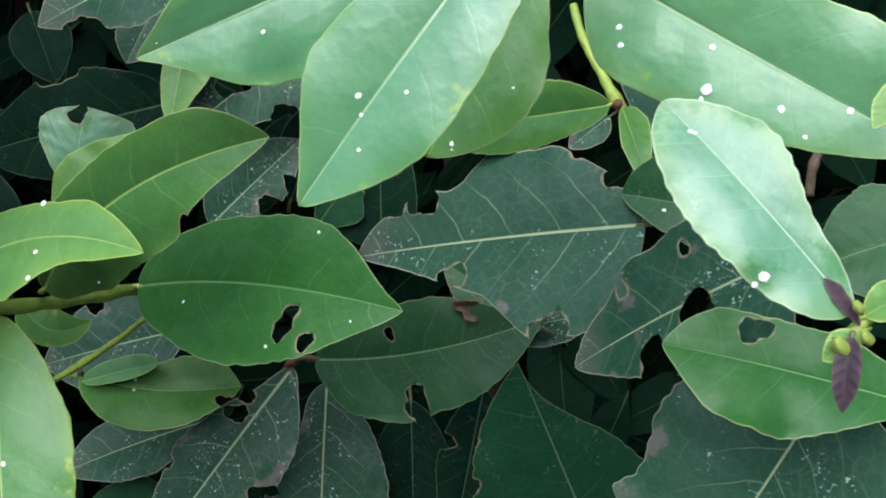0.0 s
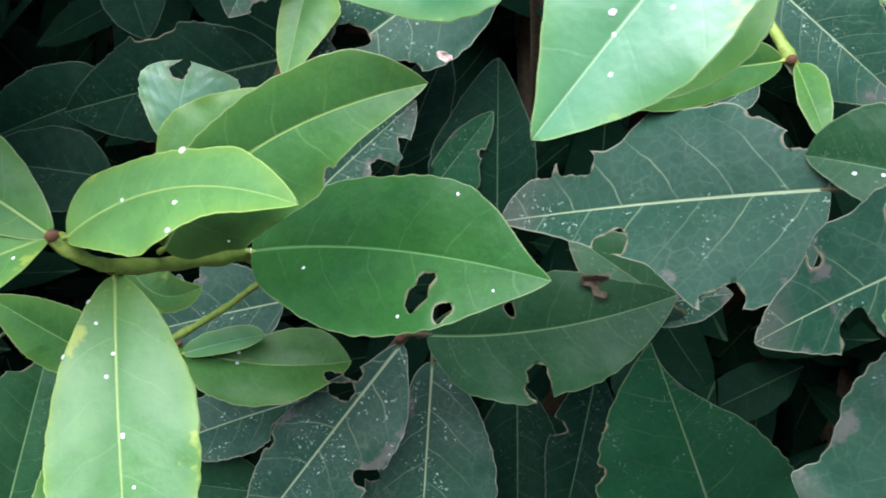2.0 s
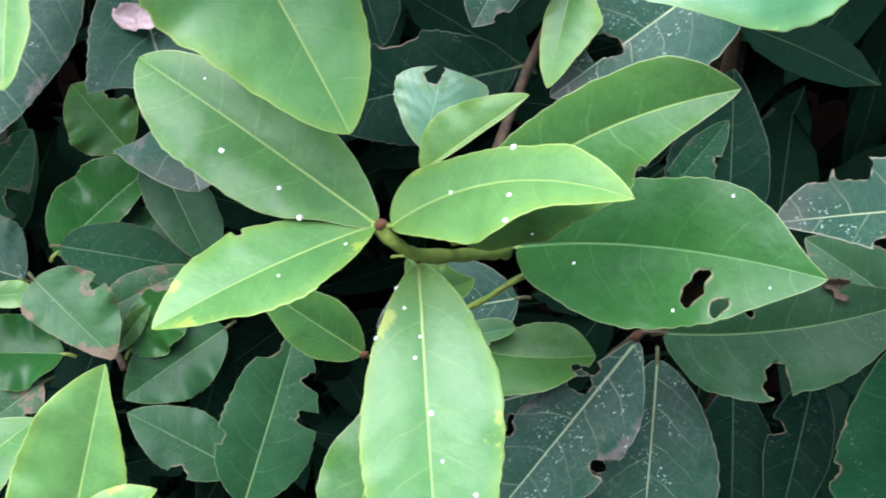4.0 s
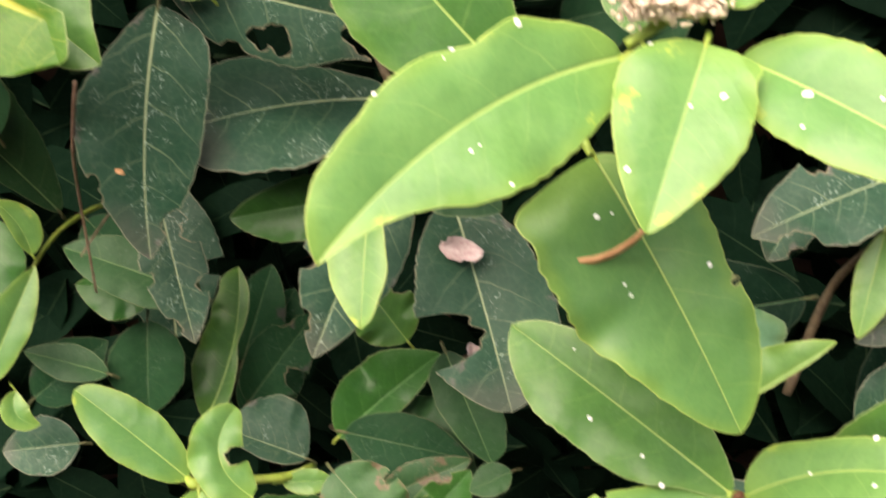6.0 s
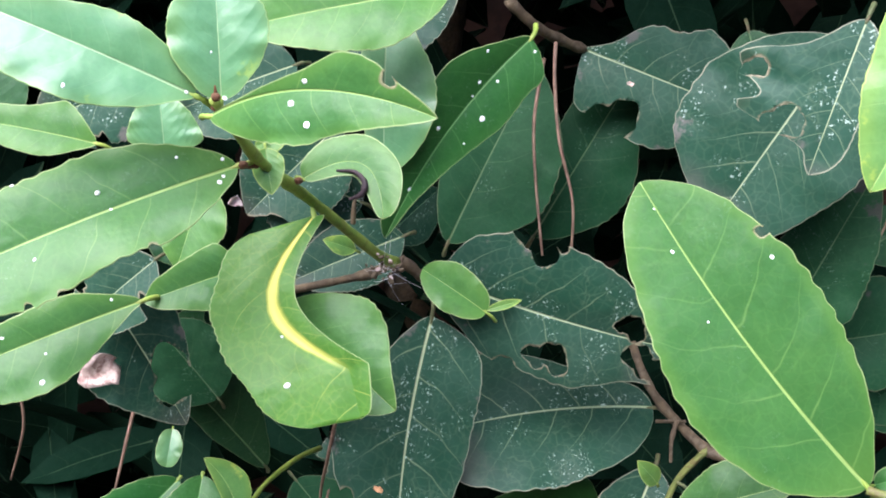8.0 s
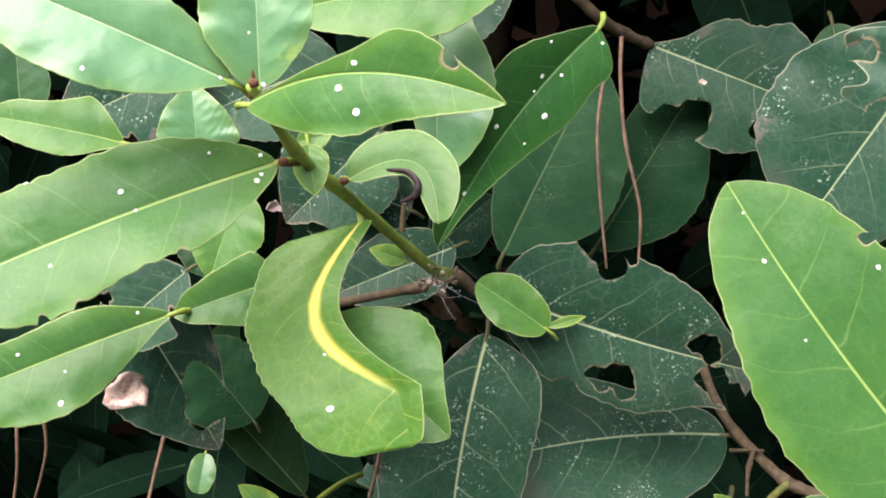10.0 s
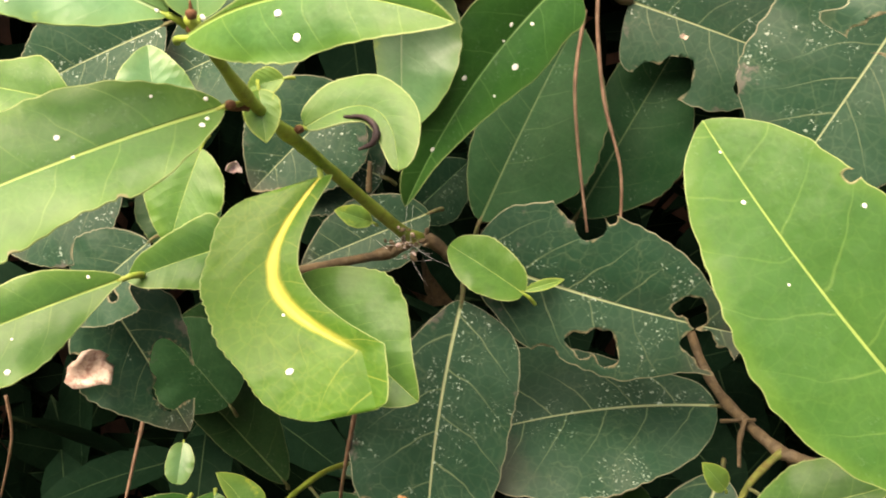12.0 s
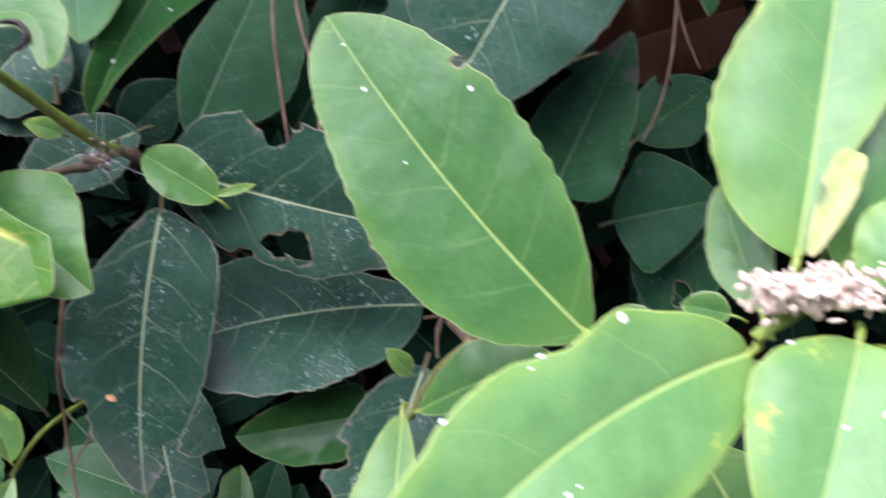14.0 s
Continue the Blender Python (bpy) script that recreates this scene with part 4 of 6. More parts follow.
leaf(shoot_left, "young", (-0.3243, 0.4027, 0.8131), (-0.3369, 0.4261, 0.8423), 0.0131, 0.0112, (0.41, -0.61, 0.67), arc=0.28, fold=0.3, cup=0.3, wave=0.14, a=0.35, b=0.45, bites=[(0.45, -1, 0.8, 0.16)], stalk=0.002)
leaf(shoot_left, "green", (-0.3795, 0.4886, 0.7878), (-0.3751, 0.5422, 0.8470), 0.0172, 0.0070, (0.14, -0.73, 0.67), arc=-0.08, fold=0.2, wave=0.14, a=0.5, b=0.6, lp=(0.37, 0.68, 0.96, 1.0, 0.87, 0.82, 0.77, 0.57, 0.42), rp=(0.65, 1.0, 0.96, 0.7, 0.33, 0.6, 0.78, 0.69, 0.32))
leaf(shoot_left, "young", (-0.3537, 0.4054, 0.8172), (-0.4021, 0.4097, 0.8547), 0.0128, 0.0128, (0.44, -0.63, 0.64), fold=0.12, a=0.55, b=0.55)
leaf(shoot_left, "young", (-0.3196, 0.4284, 0.8019), (-0.2970, 0.4347, 0.8012), 0.0059, 0.0059, (0.22, -0.70, 0.68), fold=0.2)

shoot_bottom = thing("laurel_shoot", (-0.2585, 0.3319, 0.7567), "young shoot with upright bright leaves", "shoot", "laurel shoots of the hedge")
stem(shoot_bottom, [(-0.2607, 0.3371, 0.7273), (-0.2584, 0.3313, 0.7558), (-0.2625, 0.3327, 0.7626)], 0.0016, 0.0012, STEM)
leaf(shoot_bottom, "young", (-0.2595, 0.3312, 0.7558), (-0.2446, 0.3602, 0.8221), 0.0244, 0.0165, (0.27, -0.90, 0.33), bend=0.04, fold=0.12, wave=0.06, a=0.6, b=1.1, lp=(0.6, 0.86, 0.97, 1.0, 0.97, 0.89, 0.8, 0.52, 0.25), rp=(0.5, 0.92, 0.99, 1.0, 0.89, 0.7, 0.49, 0.25, 0.11))
leaf(shoot_bottom, "young", (-0.2528, 0.3220, 0.7738), (-0.2220, 0.3317, 0.7901), 0.0085, 0.0085, (-0.20, -0.62, 0.75), fold=0.2)
leaf(shoot_bottom, "green", (-0.3375, 0.3556, 0.7385), (-0.2867, 0.3857, 0.7741), 0.0168, 0.0168, (-0.12, -0.70, 0.70), fold=0.12, flecks=2)

branch_tangle = thing("laurel_branch", (-0.3034, 0.4872, 0.7879), "shaded branch with scorched and gnawed leaves", "branch", "old branches of the hedge")
stem(branch_tangle, [(-0.3238, 0.5197, 0.7686), (-0.3105, 0.5020, 0.7753), (-0.2855, 0.4587, 0.7761), (-0.2685, 0.4391, 0.7599)], 0.0015, 0.0018, TWIG, (0.2,))
leaf(branch_tangle, "scorched", (-0.2947, 0.4243, 0.8145), (-0.2601, 0.4082, 0.7883), 0.0193, 0.0122, (0.11, -0.77, 0.62), bites=[(0.42, 1, 0.3, 0.05)], wave=0.1, lp=(0.4, 0.69, 0.88, 1.0, 0.99, 0.96, 0.76, 0.55, 0.25), rp=(0.7, 1.0, 0.99, 0.92, 0.81, 0.7, 0.54, 0.38, 0.18))
leaf(branch_tangle, "mid", (-0.3017, 0.4878, 0.7924), (-0.2394, 0.4758, 0.7781), 0.0267, 0.0267, (0.06, -0.62, 0.78), fold=0.2, wave=0.12)
leaf(branch_tangle, "scorched", (-0.2828, 0.4541, 0.7778), (-0.2406, 0.4660, 0.7969), 0.0096, 0.0096, (-0.01, -0.85, 0.53), bites=[(0.6, -1, 0.6, 0.1)])
leaf(branch_tangle, "deep", (-0.3077, 0.4780, 0.7931), (-0.2618, 0.5027, 0.8299), 0.0200, 0.0110, (-0.06, -0.80, 0.60), fold=0.3, wave=0.12)
leaf(branch_tangle, "mid", (-0.2533, 0.4719, 0.8507), (-0.2281, 0.4482, 0.8088), 0.0138, 0.0132, (0.15, -0.84, 0.53), lp=(0.3, 0.56, 0.77, 0.89, 1.0, 0.97, 0.94, 0.71, 0.49), rp=(0.46, 0.84, 0.92, 1.0, 0.93, 0.8, 0.67, 0.43, 0.2))
leaf(branch_tangle, "dusty", (-0.2441, 0.4427, 0.9419), (-0.2119, 0.3903, 0.8774), 0.0271, 0.0271, (0.21, -0.70, 0.68), a=0.75, b=0.6, bites=[(0.64, -1, 0.85, 0.12), (0.8, 1, 0.45, 0.06)])
leaf(branch_tangle, "dusty", (-0.4190, 0.5519, 0.7943), (-0.4344, 0.5983, 0.8726), 0.0277, 0.0277, (0.26, -0.81, 0.53), bites=[(0.4, -1, 0.5, 0.05), (0.65, 1, 0.35, 0.06)])
leaf(branch_tangle, "mid", (-0.2012, 0.3655, 0.7534), (-0.1817, 0.3956, 0.8174), 0.0186, 0.0186, (0.20, -0.91, 0.37), bites=[(0.88, 1, 0.55, 0.08), (0.55, -1, 0.5, 0.05), (0.75, -1, 0.4, 0.05), (0.35, 1, 0.2, 0.05)])
leaf(branch_tangle, "mid", (-0.2124, 0.3994, 0.7404), (-0.2579, 0.4065, 0.7622), 0.0139, 0.0139, (0.23, -0.68, 0.70), bites=[(0.4, 1, 0.3, 0.08)])
leaf(branch_tangle, "deep", (-0.2951, 0.4393, 0.7662), (-0.3520, 0.4321, 0.7674), 0.0183, 0.0183, (0.09, -0.55, 0.83), wave=0.2, bites=[(0.5, 1, 0.4, 0.08), (0.85, 1, 0.4, 0.06)])
leaf(branch_tangle, "scorched", (-0.3110, 0.4377, 0.7481), (-0.3447, 0.4199, 0.7270), 0.0129, 0.0129, (0.12, -0.84, 0.52))
leaf(branch_tangle, "dusty", (-0.3243, 0.4782, 0.7783), (-0.3670, 0.4796, 0.7902), 0.0083, 0.0255, (0.19, -0.62, 0.76))
leaf(branch_tangle, "mid", (-0.2238, 0.4456, 0.7794), (-0.2656, 0.4245, 0.7548), 0.0162, 0.0162, (0.10, -0.83, 0.54), wave=0.15)
leaf(branch_tangle, "green", (-0.2804, 0.5150, 0.8276), (-0.3071, 0.5276, 0.8540), 0.0167, 0.0167, (0.15, -0.83, 0.54), fold=0.25, wave=0.15, bites=[(0.6, -1, 0.4, 0.12)])
leaf(branch_tangle, "dark", (-0.3806, 0.5491, 0.7846), (-0.3687, 0.5758, 0.8315), 0.0162, 0.0162, (0.24, -0.87, 0.43))
leaf(branch_tangle, "dark", (-0.3785, 0.5430, 0.7501), (-0.3504, 0.5750, 0.8010), 0.0177, 0.0177, (0.00, -0.85, 0.53))
leaf(branch_tangle, "dark", (-0.3021, 0.4706, 0.8019), (-0.2416, 0.4725, 0.7915), 0.0147, 0.0147, (0.13, -0.75, 0.64))
leaf(branch_tangle, "dusty", (-0.0760, 0.4210, 0.9731), (-0.1304, 0.3962, 0.9548), 0.0177, 0.0177, (0.02, -0.62, 0.78), bites=[(0.8, 1, 0.5, 0.1), (0.5, -1, 0.4, 0.08)])

branch_middle = thing("laurel_branch", (-0.3560, 0.4137, 1.0412), "old branch ringed by large dusty leaves", "branch", "old branches of the hedge")
stem(branch_middle, [(-0.3882, 0.3878, 1.0371), (-0.3775, 0.3975, 1.0373), (-0.3662, 0.4094, 1.0372), (-0.3565, 0.4155, 1.0405), (-0.3502, 0.4209, 1.0332)], 0.0012, 0.0018, TWIG, (0.5, 0.8))
leaf(branch_middle, "dusty", (-0.3434, 0.4100, 1.0244), (-0.3487, 0.3878, 0.9331), 0.0220, 0.0252, (0.25, -0.94, 0.22), bend=0.03, fold=0.05, a=0.55, b=0.5, arc=-0.033, lp=(0.68, 0.95, 1.0, 0.98, 0.95, 0.87, 0.7, 0.41, 0.18), rp=(0.23, 0.46, 0.75, 0.96, 1.0, 0.9, 0.67, 0.41, 0.21), holes=[(0.719, -0.76, 0.049), (0.868, 0.49, 0.06)])
leaf(branch_middle, "dusty", (-0.2701, 0.4574, 0.9753), (-0.3484, 0.4195, 0.9712), 0.0320, 0.0277, (0.18, -0.44, 0.88), bend=0.03, fold=0.05, a=0.6, b=0.65, arc=-0.032, lp=(0.39, 0.65, 0.83, 0.95, 0.99, 1.0, 0.94, 0.81, 0.56), rp=(0.26, 0.38, 0.53, 0.66, 0.83, 1.0, 0.94, 0.69, 0.32))
leaf(branch_middle, "dusty", (-0.3432, 0.4161, 1.0363), (-0.2610, 0.4327, 1.0128), 0.0261, 0.0220, (0.23, -0.97, 0.11), fold=0.04, holes=[(0.317, 0.95, 0.085), (0.359, -1.0, 0.047), (0.448, -0.66, 0.043), (0.522, -0.6, 0.06), (0.784, 0.16, 0.053), (0.731, 0.13, 0.022), (0.848, -0.29, 0.062), (0.922, -0.44, 0.058), (0.406, 0.99, 0.03)], a=0.6, b=0.6, wave=0.03, arc=-0.011, lp=(0.59, 0.81, 0.97, 1.0, 0.96, 0.87, 0.68, 0.36, 0.14), rp=(0.33, 0.6, 0.91, 0.95, 1.0, 0.99, 0.81, 0.64, 0.51))
leaf(branch_middle, "mid", (-0.4431, 0.4946, 0.8956), (-0.4845, 0.4677, 0.9675), 0.0097, 0.0252, (0.78, -0.59, 0.21), fold=0.08, bites=[(0.88, 1, 0.4, 0.1)], lp=(0.3, 0.55, 0.77, 0.97, 1.0, 0.99, 0.86, 0.62, 0.29), rp=(0.21, 0.39, 0.59, 0.77, 0.85, 0.94, 0.98, 0.99, 1.0))
leaf(branch_middle, "dusty", (-0.4693, 0.4176, 1.0093), (-0.4405, 0.4156, 0.9629), 0.0182, 0.0242, (0.65, -0.63, 0.42), a=0.45, b=0.85, lp=(0.54, 0.84, 1.0, 0.94, 0.84, 0.71, 0.54, 0.32, 0.15), rp=(0.51, 0.76, 0.92, 1.0, 0.95, 0.79, 0.58, 0.37, 0.17), holes=[(0.654, 0.25, 0.173), (0.308, -0.86, 0.073)])
leaf(branch_middle, "deep", (-0.3171, 0.4294, 1.1179), (-0.3546, 0.3922, 1.0584), 0.0131, 0.0147, (0.55, -0.80, 0.10), fold=0.15, bend=0.04, a=0.6, b=1.0, wave=0.02, arc=-0.071, lp=(0.84, 0.94, 1.0, 0.94, 0.76, 0.56, 0.37, 0.18, 0.09), rp=(0.24, 0.53, 0.89, 1.0, 0.83, 0.66, 0.53, 0.44, 0.27), wax=[(0.28, -0.028, 0.87), (0.18, -0.101, 0.7), (0.23, 0.029, 0.7), (0.03, 0.048, 0.71), (0.39, 0.075, 1.22), (0.53, -0.053, 1.04), (0.35, -0.014, 0.52), (0.52, 0.083, 0.52), (0.78, -0.004, 0.86)])
leaf(branch_middle, "fresh", (-0.3592, 0.4106, 1.1322), (-0.3543, 0.3903, 1.0801), 0.0163, 0.0078, (0.07, -0.92, 0.39), fold=0.08, bend=0.05, lp=(0.24, 0.45, 0.65, 0.88, 1.0, 1.0, 0.9, 0.66, 0.36), rp=(0.4, 0.75, 0.92, 0.97, 1.0, 0.9, 0.79, 0.58, 0.33))
leaf(branch_middle, "dark", (-0.3498, 0.4544, 1.0330), (-0.3263, 0.4910, 1.0930), 0.0141, 0.0276, (0.06, -0.87, 0.50), fold=0.05, lp=(0.36, 0.65, 0.91, 1.0, 0.9, 0.77, 0.57, 0.36, 0.17), rp=(0.24, 0.57, 0.89, 1.0, 0.97, 0.88, 0.71, 0.46, 0.22))
leaf(branch_middle, "dark", (-0.3237, 0.4856, 1.0266), (-0.2939, 0.5151, 1.0851), 0.0148, 0.0229, (0.15, -0.92, 0.36), fold=0.05, lp=(0.8, 0.86, 0.93, 1.0, 0.98, 0.94, 0.91, 0.58, 0.27), rp=(0.33, 0.61, 0.9, 1.0, 0.99, 0.85, 0.65, 0.41, 0.19))
leaf(branch_middle, "dusty", (-0.3887, 0.4421, 1.0771), (-0.4145, 0.4212, 1.0486), 0.0197, 0.0197, (0.33, -0.88, 0.34), bites=[(0.9, 1, 0.4, 0.1)])
leaf(branch_middle, "dusty", (-0.3631, 0.4421, 1.0390), (-0.3996, 0.4220, 1.0247), 0.0127, 0.0127, (0.28, -0.84, 0.47))
leaf(branch_middle, "shade", (-0.3736, 0.4534, 1.0327), (-0.3562, 0.4652, 1.0500), 0.0112, 0.0112, (0.21, -0.89, 0.40))

branch_upper = thing("laurel_branch", (-0.3131, 0.4947, 1.1014), "old branch hung with gnawed leaves", "branch", "old branches of the hedge")
stem(branch_upper, [(-0.3323, 0.4625, 1.1223), (-0.3239, 0.4716, 1.1119), (-0.3161, 0.4870, 1.1037), (-0.3102, 0.4968, 1.0992)], 0.002, 0.0016, TWIG, (0.6, 0.9))
leaf(branch_upper, "dusty", (-0.3102, 0.4968, 1.0992), (-0.2484, 0.5004, 1.0788), 0.0229, 0.0247, (0.13, -0.96, 0.23), fold=0.06, a=0.6, b=0.6, wave=0.02, arc=0.0, lp=(0.1, 0.27, 0.65, 0.81, 0.84, 1.0, 0.86, 0.57, 0.27), rp=(0.72, 0.88, 0.97, 0.99, 1.0, 0.95, 0.75, 0.32, 0.15), holes=[(0.304, -0.81, 0.129), (0.794, -0.43, 0.122), (0.441, 0.88, 0.039), (0.989, 0.31, 0.042)])
leaf(branch_upper, "dusty", (-0.2209, 0.4518, 1.1195), (-0.2562, 0.4333, 1.0568), 0.0305, 0.0314, (-0.00, -0.97, 0.26), fold=0.04, bend=0.02, a=0.6, b=0.55, lp=(0.83, 0.92, 0.98, 1.0, 0.96, 0.87, 0.74, 0.58, 0.38), rp=(0.33, 0.61, 0.82, 0.97, 1.0, 0.99, 0.85, 0.5, 0.17))
leaf(branch_upper, "dusty", (-0.2209, 0.3634, 1.1443), (-0.2304, 0.3516, 1.1065), 0.0074, 0.0246, (-0.09, -0.93, 0.36), fold=0.06, lp=(0.46, 0.85, 0.92, 0.96, 1.0, 0.99, 0.96, 0.83, 0.49), rp=(0.15, 0.28, 0.52, 0.99, 1.0, 0.73, 0.9, 0.16, 0.07), holes=[(0.474, -0.87, 0.069), (0.739, -0.42, 0.116), (0.898, -0.84, 0.105)])
leaf(branch_upper, "dark", (-0.2256, 0.4573, 1.0197), (-0.2027, 0.4746, 1.0711), 0.0165, 0.0179, (-0.10, -0.94, 0.33), fold=0.06, lp=(0.43, 0.79, 1.0, 0.98, 0.9, 0.68, 0.47, 0.28, 0.13), rp=(0.71, 1.0, 0.99, 0.95, 0.85, 0.75, 0.56, 0.37, 0.17))
leaf(branch_upper, "dark", (-0.2060, 0.4772, 1.0034), (-0.1694, 0.4855, 1.0109), 0.0211, 0.0199, (-0.00, -0.88, 0.48), fold=0.05, lp=(0.3, 0.55, 0.8, 1.0, 0.97, 0.83, 0.66, 0.42, 0.19), rp=(0.49, 0.91, 1.0, 0.89, 0.78, 0.64, 0.45, 0.26, 0.12))
leaf(branch_upper, "dark", (-0.1743, 0.4899, 0.9647), (-0.1997, 0.4929, 0.9860), 0.0113, 0.0113, (0.18, -0.92, 0.35))
leaf(branch_upper, "dark", (-0.2008, 0.5177, 1.0214), (-0.1734, 0.5310, 1.0406), 0.0142, 0.0142, (0.00, -0.82, 0.57))
leaf(branch_upper, "mid", (-0.2516, 0.5011, 1.1096), (-0.2400, 0.4908, 1.0770), 0.0118, 0.0118, (0.03, -0.95, 0.31))

shoot_top = thing("laurel_shoot", (-0.3689, 0.3691, 1.0765), "long green shoot with fresh and curled leaves", "shoot", "laurel shoots of the hedge")
stem(shoot_top, [(-0.3718, 0.3071, 1.1252), (-0.3704, 0.3087, 1.1228), (-0.3700, 0.3272, 1.1051), (-0.3693, 0.3480, 1.0904), (-0.3686, 0.3691, 1.0763), (-0.3608, 0.4039, 1.0474), (-0.3574, 0.4133, 1.0412)], 0.001, 0.002, STEM, (0.32, 0.5))
leaf(shoot_top, "green", (-0.3738, 0.3251, 1.1024), (-0.4399, 0.2777, 1.0782), 0.0167, 0.0156, (0.28, -0.73, 0.62), crena=3, bites=[(0.62, 1, 0.07, 0.012), (0.33, 1, 0.08, 0.012), (0.72, 1, 0.1, 0.015)], bend=0.05, fold=0.1, wave=0.04, a=0.62, b=0.95, lp=(0.3, 0.57, 0.8, 0.82, 0.88, 0.98, 1.0, 0.73, 0.34), rp=(0.33, 0.6, 0.87, 1.0, 0.98, 0.94, 0.92, 0.58, 0.27), wax=[(0.42, -0.062, 0.85), (0.07, 0.04, 0.99), (0.05, 0.023, 0.71), (0.4, 0.004, 0.56), (0.63, -0.188, 0.71), (0.16, -0.076, 0.57), (0.04, -0.031, 0.71), (0.65, 0.055, 0.56)])
leaf(shoot_top, "fresh", (-0.3759, 0.3073, 1.1257), (-0.4254, 0.2904, 1.1494), 0.0139, 0.0106, (0.42, -0.79, 0.45), bend=0.05, fold=0.12, lp=(0.19, 0.46, 0.72, 0.9, 1.0, 1.0, 0.94, 0.72, 0.33), rp=(0.4, 0.66, 0.89, 1.0, 0.93, 0.76, 0.57, 0.36, 0.17), wax=[(0.5, 0.173, 0.67), (0.04, 0.003, 0.66)])
leaf(shoot_top, "fresh", (-0.3700, 0.3087, 1.1248), (-0.3742, 0.3174, 1.1541), 0.0123, 0.0121, (0.47, -0.82, 0.32), fold=0.1, lp=(0.36, 0.56, 0.79, 0.95, 1.0, 0.98, 0.88, 0.56, 0.26), rp=(0.32, 0.53, 0.77, 0.91, 0.99, 1.0, 0.91, 0.57, 0.26), wax=[(-0.02, -0.032, 0.79), (0.37, 0.076, 0.4)])
leaf(shoot_top, "green", (-0.3714, 0.3046, 1.1218), (-0.3126, 0.2966, 1.1292), 0.0088, 0.0124, (-0.17, -0.94, 0.30), bend=0.07, fold=0.12, wave=0.03, a=0.6, b=0.95, arc=0.101, lp=(0.05, 0.08, 0.19, 0.34, 0.58, 1.0, 0.9, 0.47, 0.22), rp=(0.34, 0.66, 0.89, 1.0, 1.0, 0.81, 0.64, 0.43, 0.21), holes=[(0.804, 0.54, 0.025)], wax=[(0.48, 0.032, 0.87), (0.42, -0.048, 1.13), (0.5, -0.137, 1.12)])
leaf(shoot_top, "green", (-0.3647, 0.3478, 1.0922), (-0.3397, 0.3426, 1.0850), 0.0082, 0.0046, (0.03, -0.76, 0.64), arc=0.42, fold=0.08, bend=0.03, a=0.36, b=0.42, wave=0.02, crena=0.5, stalk=0.003)
leaf(shoot_top, "young", (-0.3715, 0.3383, 1.1034), (-0.3673, 0.3317, 1.0928), 0.0045, 0.0045, (0.31, -0.75, 0.59), fold=0.3, stalk=0.003)
leaf(shoot_top, "young", (-0.3673, 0.3434, 1.1050), (-0.3762, 0.3421, 1.1023), 0.0035, 0.0035, (-0.01, -0.89, 0.46), fold=0.3, stalk=0.002)
leaf(shoot_top, "twisted", (-0.3678, 0.3643, 1.0748), (-0.3427, 0.3317, 1.0283), 0.0072, 0.0172, (0.08, -0.79, 0.60), arc=-0.275, hook=0.77, sweep=0.55, wave=0.0, crena=0.3, fold=0.1, bend=0.05, a=0.2, b=0.28, flecks=2)
leaf(shoot_top, "green", (-0.3757, 0.3594, 1.0467), (-0.3371, 0.3470, 1.0234), 0.0183, 0.0101, (0.09, -0.83, 0.56), fold=0.08, a=0.42, b=0.6, lp=(0.3, 0.57, 0.84, 1.0, 0.99, 0.84, 0.58, 0.33, 0.15), rp=(0.24, 0.44, 0.64, 0.77, 0.89, 1.0, 0.95, 0.76, 0.42))
leaf(shoot_top, "green", (-0.3243, 0.4083, 1.0292), (-0.3465, 0.4078, 1.0423), 0.0081, 0.0081, (0.33, -0.78, 0.53), fold=0.25, a=0.5, b=0.5)
leaf(shoot_top, "young", (-0.3244, 0.4086, 1.0300), (-0.3141, 0.4165, 1.0316), 0.0016, 0.0016, (0.44, -0.69, 0.57), fold=0.3, stalk=0.003)
leaf(shoot_top, "green", (-0.4148, 0.3436, 1.0498), (-0.4652, 0.3102, 1.0318), 0.0154, 0.0095, (0.28, -0.79, 0.55), fold=0.1, bend=0.04, lp=(0.12, 0.34, 0.62, 0.86, 1.0, 1.0, 0.91, 0.65, 0.3), rp=(0.3, 0.57, 0.89, 1.0, 0.95, 0.88, 0.85, 0.53, 0.25), wax=[(0.64, -0.056, 0.66), (0.54, 0.192, 1.16), (0.48, 0.092, 0.5), (0.13, -0.053, 0.66)])
leaf(shoot_top, "green", (-0.3931, 0.3670, 1.0534), (-0.4163, 0.3469, 1.0477), 0.0108, 0.0096, (0.40, -0.68, 0.62), fold=0.15, lp=(0.39, 0.71, 0.93, 1.0, 0.86, 0.72, 0.57, 0.43, 0.24), rp=(0.52, 0.96, 1.0, 0.92, 0.83, 0.74, 0.61, 0.46, 0.21))
leaf(shoot_top, "green", (-0.4138, 0.3886, 1.0718), (-0.4190, 0.3746, 1.0467), 0.0113, 0.0113, (0.17, -0.88, 0.45), fold=0.06)
leaf(shoot_top, "fresh", (-0.4319, 0.3970, 1.0767), (-0.4357, 0.4026, 1.0972), 0.0117, 0.0129, (0.42, -0.85, 0.31), lp=(0.36, 0.66, 0.96, 1.0, 0.91, 0.82, 0.66, 0.43, 0.23), rp=(0.49, 0.91, 1.0, 0.92, 0.83, 0.72, 0.56, 0.39, 0.2))
